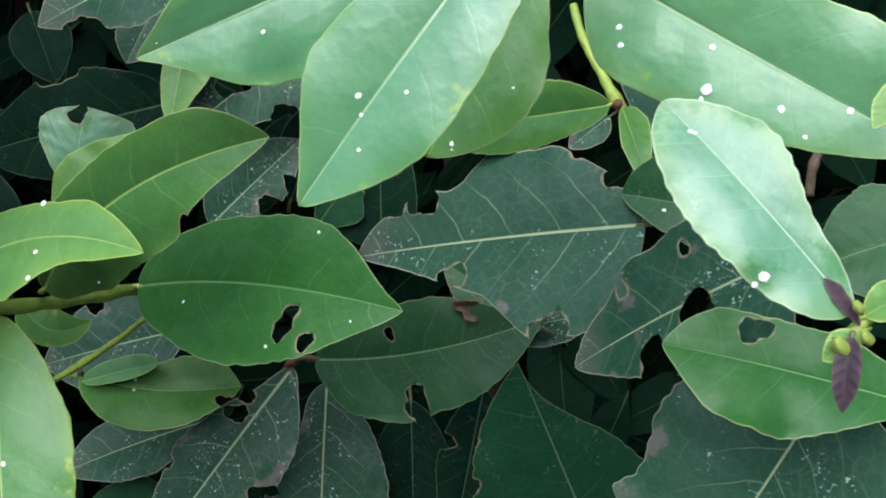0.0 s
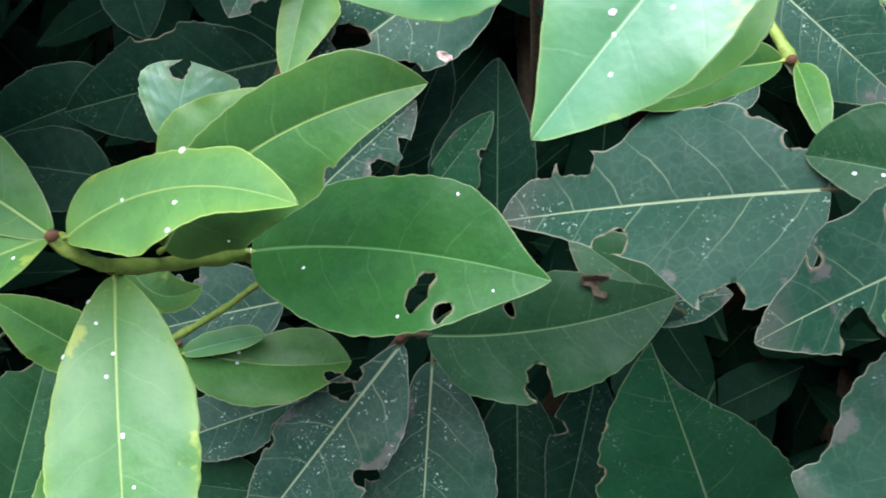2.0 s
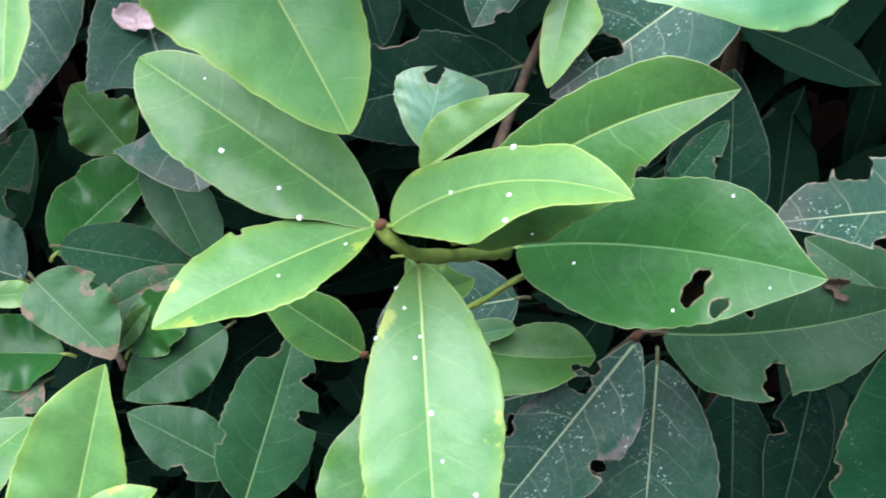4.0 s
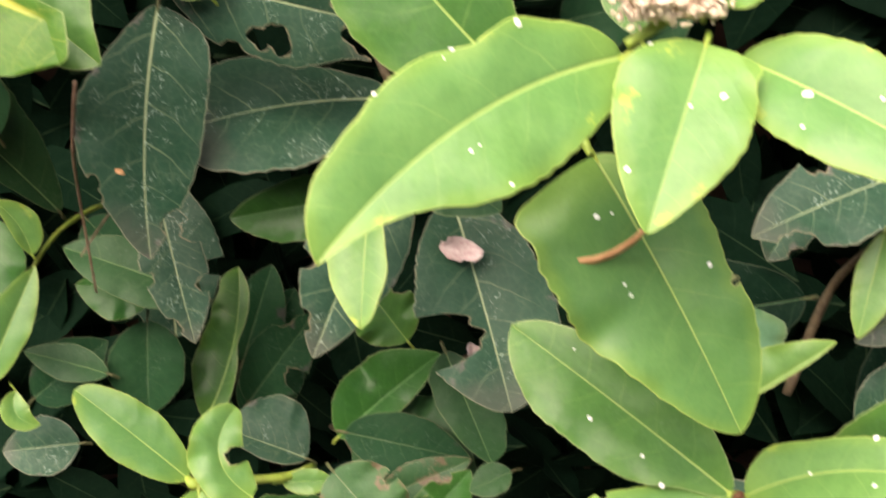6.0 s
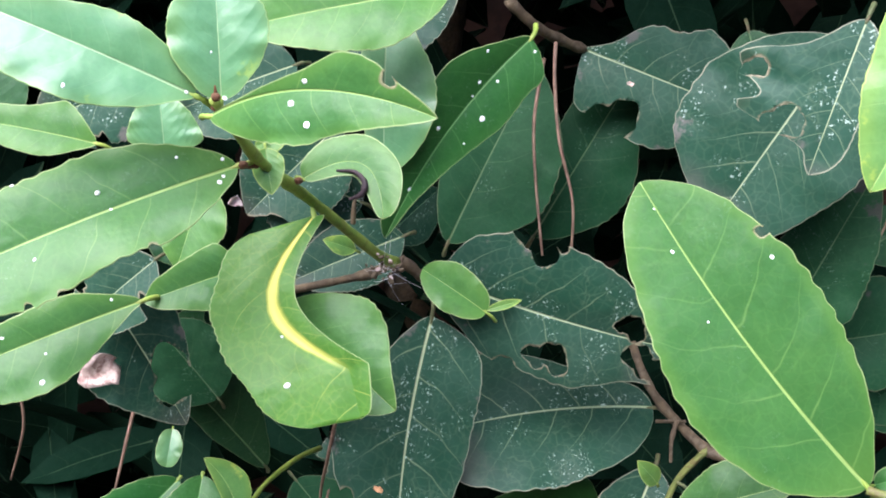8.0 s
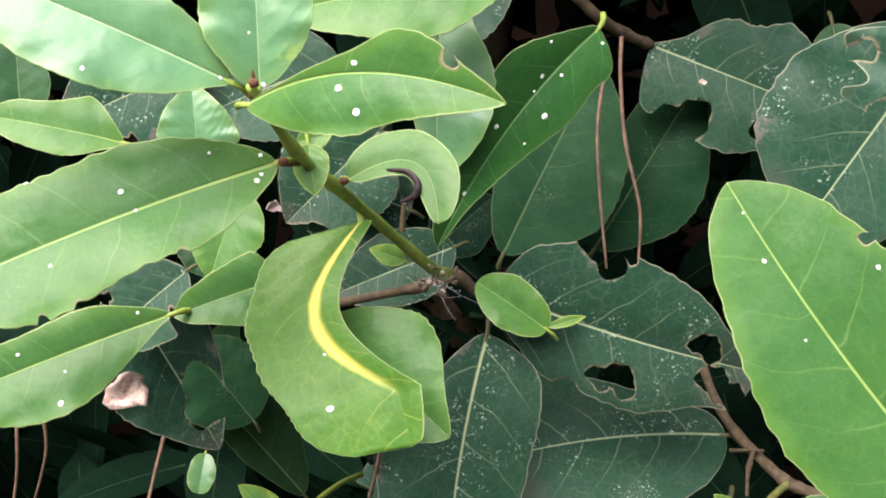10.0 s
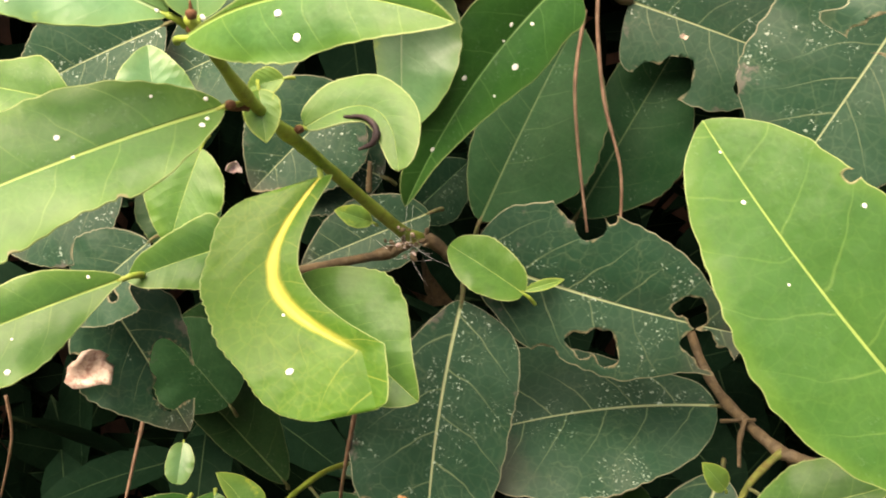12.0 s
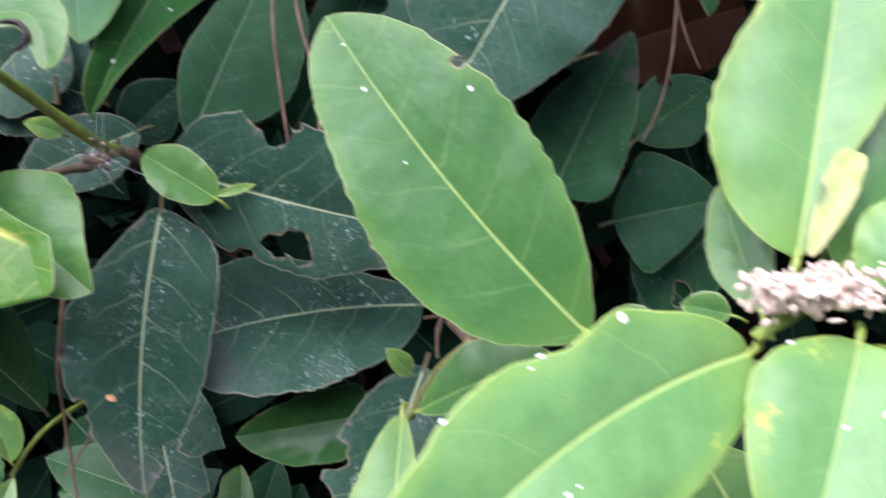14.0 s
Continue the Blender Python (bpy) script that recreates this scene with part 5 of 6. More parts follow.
leaf(shoot_top, "green", (-0.4439, 0.3752, 1.0861), (-0.4832, 0.3632, 1.0944), 0.0082, 0.0108, (0.31, -0.76, 0.58), fold=0.12, lp=(0.26, 0.5, 0.83, 1.0, 0.97, 0.89, 0.76, 0.51, 0.24), rp=(0.29, 0.66, 1.0, 0.88, 0.7, 0.62, 0.57, 0.36, 0.16))
leaf(shoot_top, "mid", (-0.4732, 0.3692, 1.0903), (-0.4785, 0.3788, 1.1171), 0.0090, 0.0090, (0.46, -0.80, 0.38))
leaf(shoot_top, "green", (-0.3347, 0.3907, 1.1390), (-0.3908, 0.3659, 1.1287), 0.0146, 0.0146, (0.26, -0.81, 0.53))
leaf(shoot_top, "young", (-0.3650, 0.3937, 1.0524), (-0.3742, 0.3886, 1.0569), 0.0032, 0.0032, (0.59, -0.68, 0.45), stalk=0.002, fold=0.2)

shoot_side = thing("laurel_shoot", (-0.2048, 0.3438, 1.0233), "side shoot with one large smooth leaf", "shoot", "laurel shoots of the hedge")
stem(shoot_side, [(-0.2048, 0.3437, 1.0230), (-0.1953, 0.3423, 1.0219), (-0.1811, 0.3385, 1.0228), (-0.1634, 0.3415, 1.0192)], 0.0012, 0.0018, OLIVE, (0.3,))
leaf(shoot_side, "green", (-0.2046, 0.3439, 1.0236), (-0.2731, 0.3612, 1.0968), 0.0244, 0.0240, (0.21, -0.89, 0.40), bend=0.03, fold=0.06, wave=0.012, a=0.56, b=0.44, puff=0.05, crena=2.2, arc=0.032, lp=(0.35, 0.7, 0.91, 1.0, 0.99, 0.87, 0.72, 0.55, 0.31), rp=(0.27, 0.56, 0.81, 0.94, 1.0, 0.98, 0.85, 0.67, 0.36), holes=[(0.719, -0.85, 0.018)], wax=[(0.8, 0.03, 0.7), (0.65, -0.181, 0.84), (0.6, 0.048, 0.42), (0.92, 0.004, 0.42)])
leaf(shoot_side, "green", (-0.2586, 0.3945, 0.9690), (-0.2178, 0.3934, 0.9921), 0.0123, 0.0077, (-0.37, -0.73, 0.57), fold=0.12, bend=0.06, lp=(0.2, 0.41, 0.7, 0.89, 1.0, 0.98, 0.84, 0.6, 0.29), rp=(0.32, 0.6, 0.77, 0.89, 1.0, 0.89, 0.78, 0.52, 0.24))
leaf(shoot_side, "young", (-0.2633, 0.3922, 0.9687), (-0.2589, 0.3525, 0.9315), 0.0087, 0.0133, (-0.01, -0.68, 0.73), fold=0.12, bend=0.04, lp=(0.22, 0.41, 0.59, 0.75, 0.88, 1.0, 0.88, 0.62, 0.37), rp=(0.25, 0.47, 0.68, 0.85, 1.0, 0.93, 0.78, 0.5, 0.24))
leaf(shoot_side, "deep", (-0.2860, 0.4473, 0.9359), (-0.3343, 0.4347, 0.9287), 0.0145, 0.0122, (0.18, -0.87, 0.45), lp=(0.37, 0.66, 0.97, 1.0, 0.96, 0.93, 0.73, 0.51, 0.25), rp=(0.78, 1.0, 0.97, 0.95, 0.87, 0.75, 0.64, 0.44, 0.21))
leaf(shoot_side, "dusty", (-0.2664, 0.4416, 0.9597), (-0.2908, 0.3956, 0.8903), 0.0191, 0.0191, (0.25, -0.85, 0.47), bites=[(0.3, 1, 0.0, 0.05), (0.45, -1, 0.35, 0.06), (0.6, -1, 0.25, 0.04), (0.85, -1, 0.4, 0.05)])
leaf(shoot_side, "deep", (-0.2024, 0.3493, 1.0215), (-0.1897, 0.3497, 1.0277), 0.0044, 0.0044, (-0.23, -0.81, 0.53), fold=0.15, cup=0.2, stalk=0.001, a=0.4, b=0.4)
leaf(shoot_side, "young", (-0.2631, 0.4041, 0.9767), (-0.2699, 0.4007, 0.9862), 0.0035, 0.0035, (0.64, -0.75, 0.18), fold=0.3, stalk=0.003)
leaf(shoot_side, "mid", (-0.2534, 0.4106, 0.9725), (-0.2179, 0.4019, 0.9554), 0.0138, 0.0138, (0.12, -0.76, 0.64))

shoot_near = thing("laurel_shoot", (-0.2007, 0.2849, 1.1786), "near shoot with a pointed yellow-green leaf", "shoot", "laurel shoots of the hedge")
stem(shoot_near, [(-0.1913, 0.2886, 1.1940), (-0.1967, 0.2867, 1.1854), (-0.2007, 0.2850, 1.1788)], 0.0016, 0.001, STEM)
leaf(shoot_near, "young", (-0.2007, 0.2849, 1.1786), (-0.2225, 0.2693, 1.1313), 0.0136, 0.0136, (-0.18, -0.91, 0.38), fold=0.1, bend=0.03, flecks=6)

shoot_low_left = thing("laurel_shoot", (-0.4653, 0.4361, 0.8305), "low shoot with small fresh leaves", "shoot", "laurel shoots of the hedge")
leaf(shoot_low_left, "mid", (-0.3615, 0.4593, 0.8768), (-0.4235, 0.4574, 0.8969), 0.0150, 0.0150, (0.25, -0.66, 0.71))
leaf(shoot_low_left, "dark", (-0.4039, 0.4898, 0.8425), (-0.4004, 0.4700, 0.8001), 0.0187, 0.0187, (0.28, -0.86, 0.43))
leaf(shoot_low_left, "dark", (-0.3755, 0.5531, 0.7727), (-0.3578, 0.5783, 0.8165), 0.0172, 0.0172, (0.19, -0.88, 0.43))
leaf(shoot_low_left, "dark", (-0.4551, 0.4624, 0.8098), (-0.4221, 0.4817, 0.8341), 0.0154, 0.0154, (0.10, -0.84, 0.53))
leaf(shoot_low_left, "dark", (-0.4264, 0.4881, 0.8961), (-0.3897, 0.4797, 0.8617), 0.0160, 0.0160, (0.33, -0.77, 0.54))

dead_leaf = thing("dead_leaf", (-0.1930, 0.5457, 1.0495), "dead brown leaf caught inside the hedge", "leaf", "dead leaves")
leaf(dead_leaf, "dead", (-0.2193, 0.5395, 1.0478), (-0.1635, 0.5537, 1.0649), 0.0211, 0.0211, (0.13, -0.93, 0.35), fold=0.4, wave=0.25, stalk=0.012)
leaf(branch_tangle, "dark", (-0.3683, 0.5197, 0.7787), (-0.3351, 0.5406, 0.8241), 0.0166, 0.0166, (0.06, -0.92, 0.38), bites=[(0.45, -1, 0.6, 0.1), (0.8, 1, 0.3, 0.08)])
leaf(branch_tangle, "dusty", (-0.3752, 0.4589, 0.9215), (-0.3547, 0.4321, 0.8689), 0.0141, 0.0141, (0.22, -0.83, 0.51), bites=[(0.25, 1, 0.5, 0.08), (0.5, -1, 0.3, 0.05), (0.62, 1, 0.45, 0.06), (0.85, -1, 0.4, 0.06)])
leaf(branch_tangle, "mid", (-0.4138, 0.4622, 0.8282), (-0.4540, 0.4596, 0.8383), 0.0088, 0.0088, (0.22, -0.69, 0.69))
leaf(branch_tangle, "dusty", (-0.4247, 0.4450, 0.7991), (-0.4603, 0.4364, 0.7961), 0.0142, 0.0142, (0.12, -0.74, 0.67))
leaf(shoot_left, "young", (-0.4440, 0.4315, 0.8354), (-0.4318, 0.4267, 0.8216), 0.0064, 0.0064, (0.43, -0.67, 0.61), arc=-0.3, fold=0.3)
leaf(branch_tangle, "mid", (-0.2191, 0.4446, 0.8085), (-0.2368, 0.4372, 0.8010), 0.0077, 0.0077, (-0.04, -0.66, 0.75))
leaf(branch_low, "fresh", (-0.1263, 0.3637, 0.8351), (-0.0988, 0.3624, 0.8440), 0.0044, 0.0044, (-0.27, -0.59, 0.76), fold=0.5, stalk=0.001, a=0.5, b=0.4)
leaf(shoot_bud, "withered", (0.0673, 0.1781, 0.9875), (0.0652, 0.1706, 0.9774), 0.0024, 0.0024, (-0.37, -0.71, 0.60), fold=0.3, stalk=0.001)
leaf(shoot_fork, "mid", (0.1298, 0.2926, 0.9389), (0.0984, 0.2906, 0.9281), 0.0162, 0.0162, (-0.22, -0.62, 0.76))
leaf(shoot_fork, "young", (0.0756, 0.1968, 1.0252), (0.0693, 0.1917, 1.0188), 0.0028, 0.0028, (-0.22, -0.64, 0.74), stalk=0.001)
stem(branch_gnawed, [(0.1020, 0.3083, 0.9584), (0.0977, 0.3026, 0.9530), (0.0973, 0.3009, 0.9446)], 0.0009, 0.0013, TWIG, (0.5,))
# two dark strips stand for the shaded opening of the curled leaf
stem(shoot_top, [(-0.3551, 0.3493, 1.0951), (-0.3498, 0.3482, 1.0958), (-0.3465, 0.3467, 1.0941), (-0.3458, 0.3455, 1.0921)], 0.0004, 0.001, OPENING_SHADE, name='withered_margin')
stem(shoot_top, [(-0.3458, 0.3456, 1.0922), (-0.3468, 0.3451, 1.0904), (-0.3502, 0.3457, 1.0886)], 0.001, 0.0004, OPENING_SHADE, name='withered_margin')
leaf(branch_tangle, "deep", (-0.2640, 0.4355, 0.7722), (-0.2386, 0.4524, 0.8013), 0.0102, 0.0158, (-0.07, -0.84, 0.54), fold=0.35, wave=0.2, bites=[(0.75, 1, 0.5, 0.08)])
leaf(branch_tangle, "green", (-0.2691, 0.4315, 0.7745), (-0.2546, 0.4446, 0.7924), 0.0047, 0.0047, (0.15, -0.85, 0.50), fold=0.4, wave=0.2)
leaf(branch_tangle, "scorched", (-0.3021, 0.4286, 0.7582), (-0.3355, 0.4108, 0.7370), 0.0160, 0.0160, (0.03, -0.79, 0.61), wave=0.25, bites=[(0.3, 1, 0.5, 0.1), (0.6, -1, 0.6, 0.12)])
leaf(shoot_bloom, "torn", (-0.1627, 0.2684, 1.0780), (-0.1553, 0.2834, 1.0926), 0.0031, 0.0031, (0.03, -0.70, 0.71), wave=0.15, stalk=0, a=0.6, b=0.25, bites=[(0.5, 1, 0.4, 0.1)])
stem(shoot_low_left, [(-0.4483, 0.4713, 0.8767), (-0.4475, 0.4751, 0.8796), (-0.4439, 0.4927, 0.8865), (-0.4372, 0.5173, 0.8875), (-0.4357, 0.5447, 0.8775)], 0.0009, 0.0013, STEM, (0.05,))
leaf(shoot_low_left, "deep", (-0.4769, 0.4751, 0.8953), (-0.5230, 0.4312, 0.8441), 0.0180, 0.0180, (0.32, -0.84, 0.44), crena=3.5, wave=0.06, fold=0.14, bend=0.04, stalk=0.001)
leaf(shoot_low_left, "deep", (-0.4653, 0.4752, 0.8993), (-0.4638, 0.4425, 0.8518), 0.0163, 0.0163, (0.37, -0.76, 0.53), crena=2.5, wave=0.05, fold=0.1, bend=0.05, stalk=0.001)
leaf(shoot_low_left, "young", (-0.4464, 0.4691, 0.8855), (-0.4625, 0.4720, 0.9103), 0.0046, 0.0092, (0.42, -0.83, 0.37), fold=0.3, arc=-0.1, stalk=0.003)
leaf(shoot_low_left, "young", (-0.4549, 0.4235, 0.8409), (-0.4388, 0.4576, 0.8863), 0.0115, 0.0096, (0.42, -0.82, 0.39), fold=0.25, bend=0.05, stalk=0.001, lp=(0.32, 0.59, 0.86, 0.95, 1.0, 0.83, 0.66, 0.42, 0.19), rp=(0.35, 0.65, 0.84, 0.92, 1.0, 0.92, 0.78, 0.53, 0.25))
leaf(shoot_low_left, "fresh", (-0.4900, 0.4971, 0.9061), (-0.4898, 0.4880, 0.8911), 0.0059, 0.0059, (0.33, -0.80, 0.49), fold=0.2, stalk=0.001, a=0.4, b=0.4)
leaf(shoot_low_left, "deep", (-0.3968, 0.4902, 0.8607), (-0.4346, 0.4822, 0.8635), 0.0163, 0.0079, (0.21, -0.79, 0.58), stalk=0.001)
leaf(branch_middle, "dusty", (-0.4460, 0.4328, 1.0970), (-0.4931, 0.4177, 1.0749), 0.0185, 0.0185, (0.19, -0.95, 0.25), bites=[(0.6, 1, 0.3, 0.05)])
leaf(branch_middle, "dusty", (-0.4543, 0.4121, 1.0523), (-0.4932, 0.3994, 1.0307), 0.0185, 0.0185, (0.07, -0.91, 0.41), bites=[(0.45, 1, 0.3, 0.06), (0.8, -1, 0.4, 0.06)])
leaf(branch_middle, "dusty", (-0.4415, 0.4030, 1.0357), (-0.4677, 0.3914, 1.0110), 0.0150, 0.0150, (0.03, -0.91, 0.40), bites=[(0.3, 1, 0.5, 0.07), (0.7, -1, 0.4, 0.06)], holes=[(0.5, 0.4, 0.05)])
leaf(branch_middle, "dusty", (-0.4071, 0.4538, 1.0956), (-0.4503, 0.4347, 1.0775), 0.0202, 0.0202, (0.14, -0.83, 0.55))
leaf(branch_middle, "dusty", (-0.3803, 0.4478, 1.0477), (-0.4238, 0.4383, 1.0637), 0.0219, 0.0219, (0.36, -0.77, 0.52), bites=[(0.7, 1, 0.35, 0.06)])
leaf(branch_middle, "dusty", (-0.4982, 0.4199, 1.0996), (-0.5309, 0.4031, 1.0802), 0.0175, 0.0175, (0.20, -0.88, 0.43))
leaf(branch_middle, "dusty", (-0.3980, 0.4696, 1.1011), (-0.3561, 0.4896, 1.1224), 0.0204, 0.0204, (0.14, -0.85, 0.51), bites=[(0.4, -1, 0.4, 0.05)])
leaf(branch_middle, "mid", (-0.4295, 0.4216, 1.0323), (-0.4536, 0.4228, 1.0509), 0.0147, 0.0147, (0.31, -0.83, 0.46))
leaf(branch_middle, "dark", (-0.4520, 0.4681, 0.9438), (-0.4826, 0.4722, 0.9734), 0.0189, 0.0189, (0.47, -0.66, 0.58))
leaf(branch_upper, "dusty", (-0.1534, 0.4171, 1.0999), (-0.1887, 0.4379, 1.1043), 0.0113, 0.0133, (-0.05, -0.90, 0.42), lp=(0.51, 0.79, 0.94, 1.0, 0.95, 0.86, 0.69, 0.48, 0.22), rp=(0.31, 0.57, 0.82, 0.99, 1.0, 1.0, 0.84, 0.53, 0.24))
leaf(branch_upper, "mid", (-0.1961, 0.4853, 1.1124), (-0.1784, 0.4871, 1.0740), 0.0111, 0.0008, (0.00, -0.90, 0.42), lp=(0.32, 0.6, 0.86, 1.0, 0.96, 0.92, 0.77, 0.58, 0.3), rp=(0.12, 0.22, 0.32, 0.44, 0.59, 0.76, 0.99, 1.0, 0.46))
leaf(branch_upper, "dark", (-0.1527, 0.5083, 1.0133), (-0.1959, 0.4879, 0.9667), 0.0164, 0.0080, (0.00, -0.85, 0.52), lp=(0.25, 0.47, 0.65, 0.82, 0.93, 1.0, 0.99, 0.75, 0.39), rp=(0.35, 0.65, 0.91, 0.96, 1.0, 0.98, 0.9, 0.82, 0.42), holes=[(0.789, 0.49, 0.056)])
leaf(shoot_bud, "withered", (0.0691, 0.1802, 0.9881), (0.0635, 0.1854, 0.9943), 0.0010, 0.0016, (-0.30, -0.70, 0.60), stalk=0, lp=(0.23, 0.43, 0.62, 0.78, 0.95, 1.0, 0.81, 0.6, 0.28), rp=(0.27, 0.51, 0.74, 0.84, 0.9, 0.96, 1.0, 0.63, 0.29))
stem(shoot_side, [(-0.2814, 0.4736, 0.9932), (-0.2760, 0.4672, 0.9844), (-0.2684, 0.4584, 0.9779), (-0.2577, 0.4449, 0.9753), (-0.2485, 0.4321, 0.9752)], 0.0015, 0.0019, TWIG, (0.55, 0.97))
stem(shoot_side, [(-0.2478, 0.4325, 0.9758), (-0.2517, 0.4268, 0.9743), (-0.2573, 0.4137, 0.9723), (-0.2603, 0.3976, 0.9693), (-0.2625, 0.3910, 0.9666)], 0.0013, 0.0009, OLIVE, (0.08, 0.85))
stem(shoot_side, [(-0.2485, 0.4321, 0.9752), (-0.2420, 0.4301, 0.9748), (-0.2336, 0.4295, 0.9728)], 0.0022, 0.0016, TWIG, ())
stem(shoot_side, [(-0.2680, 0.4498, 0.9740), (-0.2629, 0.4471, 0.9764), (-0.2573, 0.4427, 0.9798)], 0.0007, 0.0005, TWIG, ())
stem(shoot_side, [(-0.2604, 0.4440, 0.9786), (-0.2613, 0.4390, 0.9735), (-0.2607, 0.4353, 0.9664)], 0.0009, 0.0006, TWIG, (0.4,))
stem(shoot_top, [(-0.3715, 0.3081, 1.1229), (-0.3705, 0.3069, 1.1253), (-0.3701, 0.3058, 1.1292)], 0.0012, 0.0002, NODE, (), name="bud")
stem(shoot_top, [(-0.3706, 0.3302, 1.1012), (-0.3725, 0.3273, 1.1018), (-0.3745, 0.3255, 1.1023)], 0.0009, 0.0007, NODE, (), name="leaf_stalk")
stem(shoot_top, [(-0.3665, 0.3959, 1.0607), (-0.3661, 0.3953, 1.0647), (-0.3656, 0.3951, 1.0697)], 0.0009, 0.0006, TWIG, (), name="stub")

# ---- ground and the inside of the hedge ----
ground_mesh = bpy.data.meshes.new("ground")
gb = bmesh.new()
bmesh.ops.create_grid(gb, x_segments=40, y_segments=40, size=1.0)
for v in gb.verts:
    v.co.x, v.co.y = v.co.x ** 3 * 300 + v.co.x * 2, v.co.y ** 3 * 300 + v.co.y * 2
    v.co.z = 0.02 * noise.noise(v.co * 3)
gb.to_mesh(ground_mesh)
gb.free()
tagged(link("ground", ground_mesh, SOIL), "dark bare soil under the hedge", "ground", kind="structure")


def inner_foliage(count, seed, low, high, front):
    """Dense leaves of the hedge between two corners, none reaching out past front, in one mesh."""
    rng = np.random.default_rng(seed)
    us = np.linspace(0, 1, 6)
    shape = us ** 0.7 * (1 - us) ** 0.8 / 0.34
    form = np.array([(x, s * h * 0.19, 0.05 * math.sin(x * 3) + 0.03 * abs(s)) for x, h in zip(us, shape) for s in (-1, 0, 1)])
    quads = np.array([(i * 3 + j, i * 3 + 3 + j, i * 3 + 4 + j, i * 3 + 1 + j) for i in range(5) for j in range(2)])
    verts, faces, info = [], [], []
    made = 0
    while made < count:
        p = rng.uniform(low, high)
        x = rng.normal(size=3) * (1, 0.6, 1) + (0, -0.3, -0.3)
        x /= np.linalg.norm(x)
        n = rng.normal(size=3) * 0.6 + (0, -0.6, 0.7)
        n -= x * (n @ x)
        n /= np.linalg.norm(n)
        y = np.cross(n, x)
        size = rng.uniform(0.06, 0.1)
        if (p + x * size)[1] < front or (p + x * size)[2] < low[2]:
            continue
        verts.append(p + size * (form[:, :1] * x + form[:, 1:2] * y + form[:, 2:] * n))
        faces.append(quads + made * len(form))
        info.append(np.stack([form[:, 0], form[:, 1], np.full(len(form), 5.0)], 1))
        made += 1
    me = mesh_of("inner_foliage", np.concatenate(verts).tolist(), np.concatenate(faces).tolist())
    me.attributes.new("leaf", "FLOAT_VECTOR", "POINT").data.foreach_set("vector", np.concatenate(info).astype(np.float32).ravel())
    me.attributes.new("gnaw", "FLOAT", "POINT").data.foreach_set("value", np.full(len(me.vertices), 99.0, np.float32))
    return me


tagged(link("inner_foliage", inner_foliage(8500, 5, (-1.3, 0.56, 0.06), (0.85, 0.98, 1.75), 0.54), LEAVES["inner"]), "dense leaves inside the laurel hedge, their shade painted into the colour", "foliage", kind="stuff")
# leaves added above the view to keep sky light out of the hedge
tagged(link("crown_foliage", inner_foliage(2000, 6, (-1.1, 0.44, 1.30), (0.65, 0.66, 1.78), 0.40), LEAVES["mid"]), "dense unseen leaves added over the hedge to shade its inside", "foliage", kind="stuff")
tagged(link("crown_foliage", inner_foliage(1100, 13, (-0.70, 0.36, 1.32), (-0.10, 0.54, 1.58), 0.31), LEAVES["mid"]), "dense unseen leaves added over the hedge to shade its inside", "foliage", kind="stuff")
tagged(link("crown_foliage", inner_foliage(1300, 12, (-0.10, 0.33, 1.25), (0.55, 0.52, 1.55), 0.28), LEAVES["mid"]), "dense unseen leaves added over the hedge to shade its inside", "foliage", kind="stuff")
for seed, count, low, high in ((7, 3000, (-2.8, 0.36, 0.06), (-0.95, 0.98, 1.78)), (8, 3000, (0.5, 0.36, 0.06), (2.4, 0.98, 1.78)), (9, 1100, (-0.95, 0.40, 0.04), (0.5, 0.56, 0.46))):
    tagged(link("hedge_foliage", inner_foliage(count, seed, low, high, low[1] - 0.04), LEAVES["mid"]), "dense green leaves of the laurel hedge", "foliage", kind="stuff")
hedge = thing("laurel_shrub", (-0.2, 0.78, 0.0), "stout brown laurel stems rising inside the hedge", "shrub")
for k in range(9):
    rng = random.Random(k + 50)
    x, y = -1.9 + k * 0.46 + rng.uniform(-0.1, 0.1), rng.uniform(0.72, 0.88)
    link("trunk", tube([(x, y, -0.03), (x + rng.uniform(-0.05, 0.05), y, 0.5), (x + rng.uniform(-0.1, 0.1), y - 0.04, 1.0), (x + rng.uniform(-0.15, 0.15), y - 0.05, 1.6)], 0.022, 0.008, 10, (0.3, 0.6), seed=k), TWIG, hedge)
    for q in range(4):
        z = 0.4 + q * 0.3
        side = rng.uniform(-0.25, 0.25)
        link("branch", tube([(x, y, z), (x + side * 0.5, y - 0.08, z + 0.08), (x + side, y - 0.19, z + 0.2)], 0.007, 0.003, 8, seed=k * 5 + q), TWIG, hedge)

# an unseen wall added behind the walk cuts low sky light, closing the place
rear = bmesh.new()
bmesh.ops.create_cube(rear, size=1.0, matrix=Matrix.LocRotScale((0, -3.2, 1.6), None, (30, 0.25, 3.2)))
bmesh.ops.bevel(rear, geom=list(rear.edges), offset=0.02, segments=2, affect="EDGES")
rear_mesh = bpy.data.meshes.new("wall_south")
rear.to_mesh(rear_mesh)
rear.free()
# a second wall, added at the hedge's back, hides lit ground from the gaps
front = rear_mesh.copy()
tagged(link("wall_north", front, WALL, None, pose(0, 4.45, 0)), "plain brown wall added behind the hedge to keep its gaps dark", "wall", kind="structure")
tagged(link("wall_south", rear_mesh, WALL), "plain dark earth-coloured wall, unseen, added to cut low sky light", "wall", kind="structure")


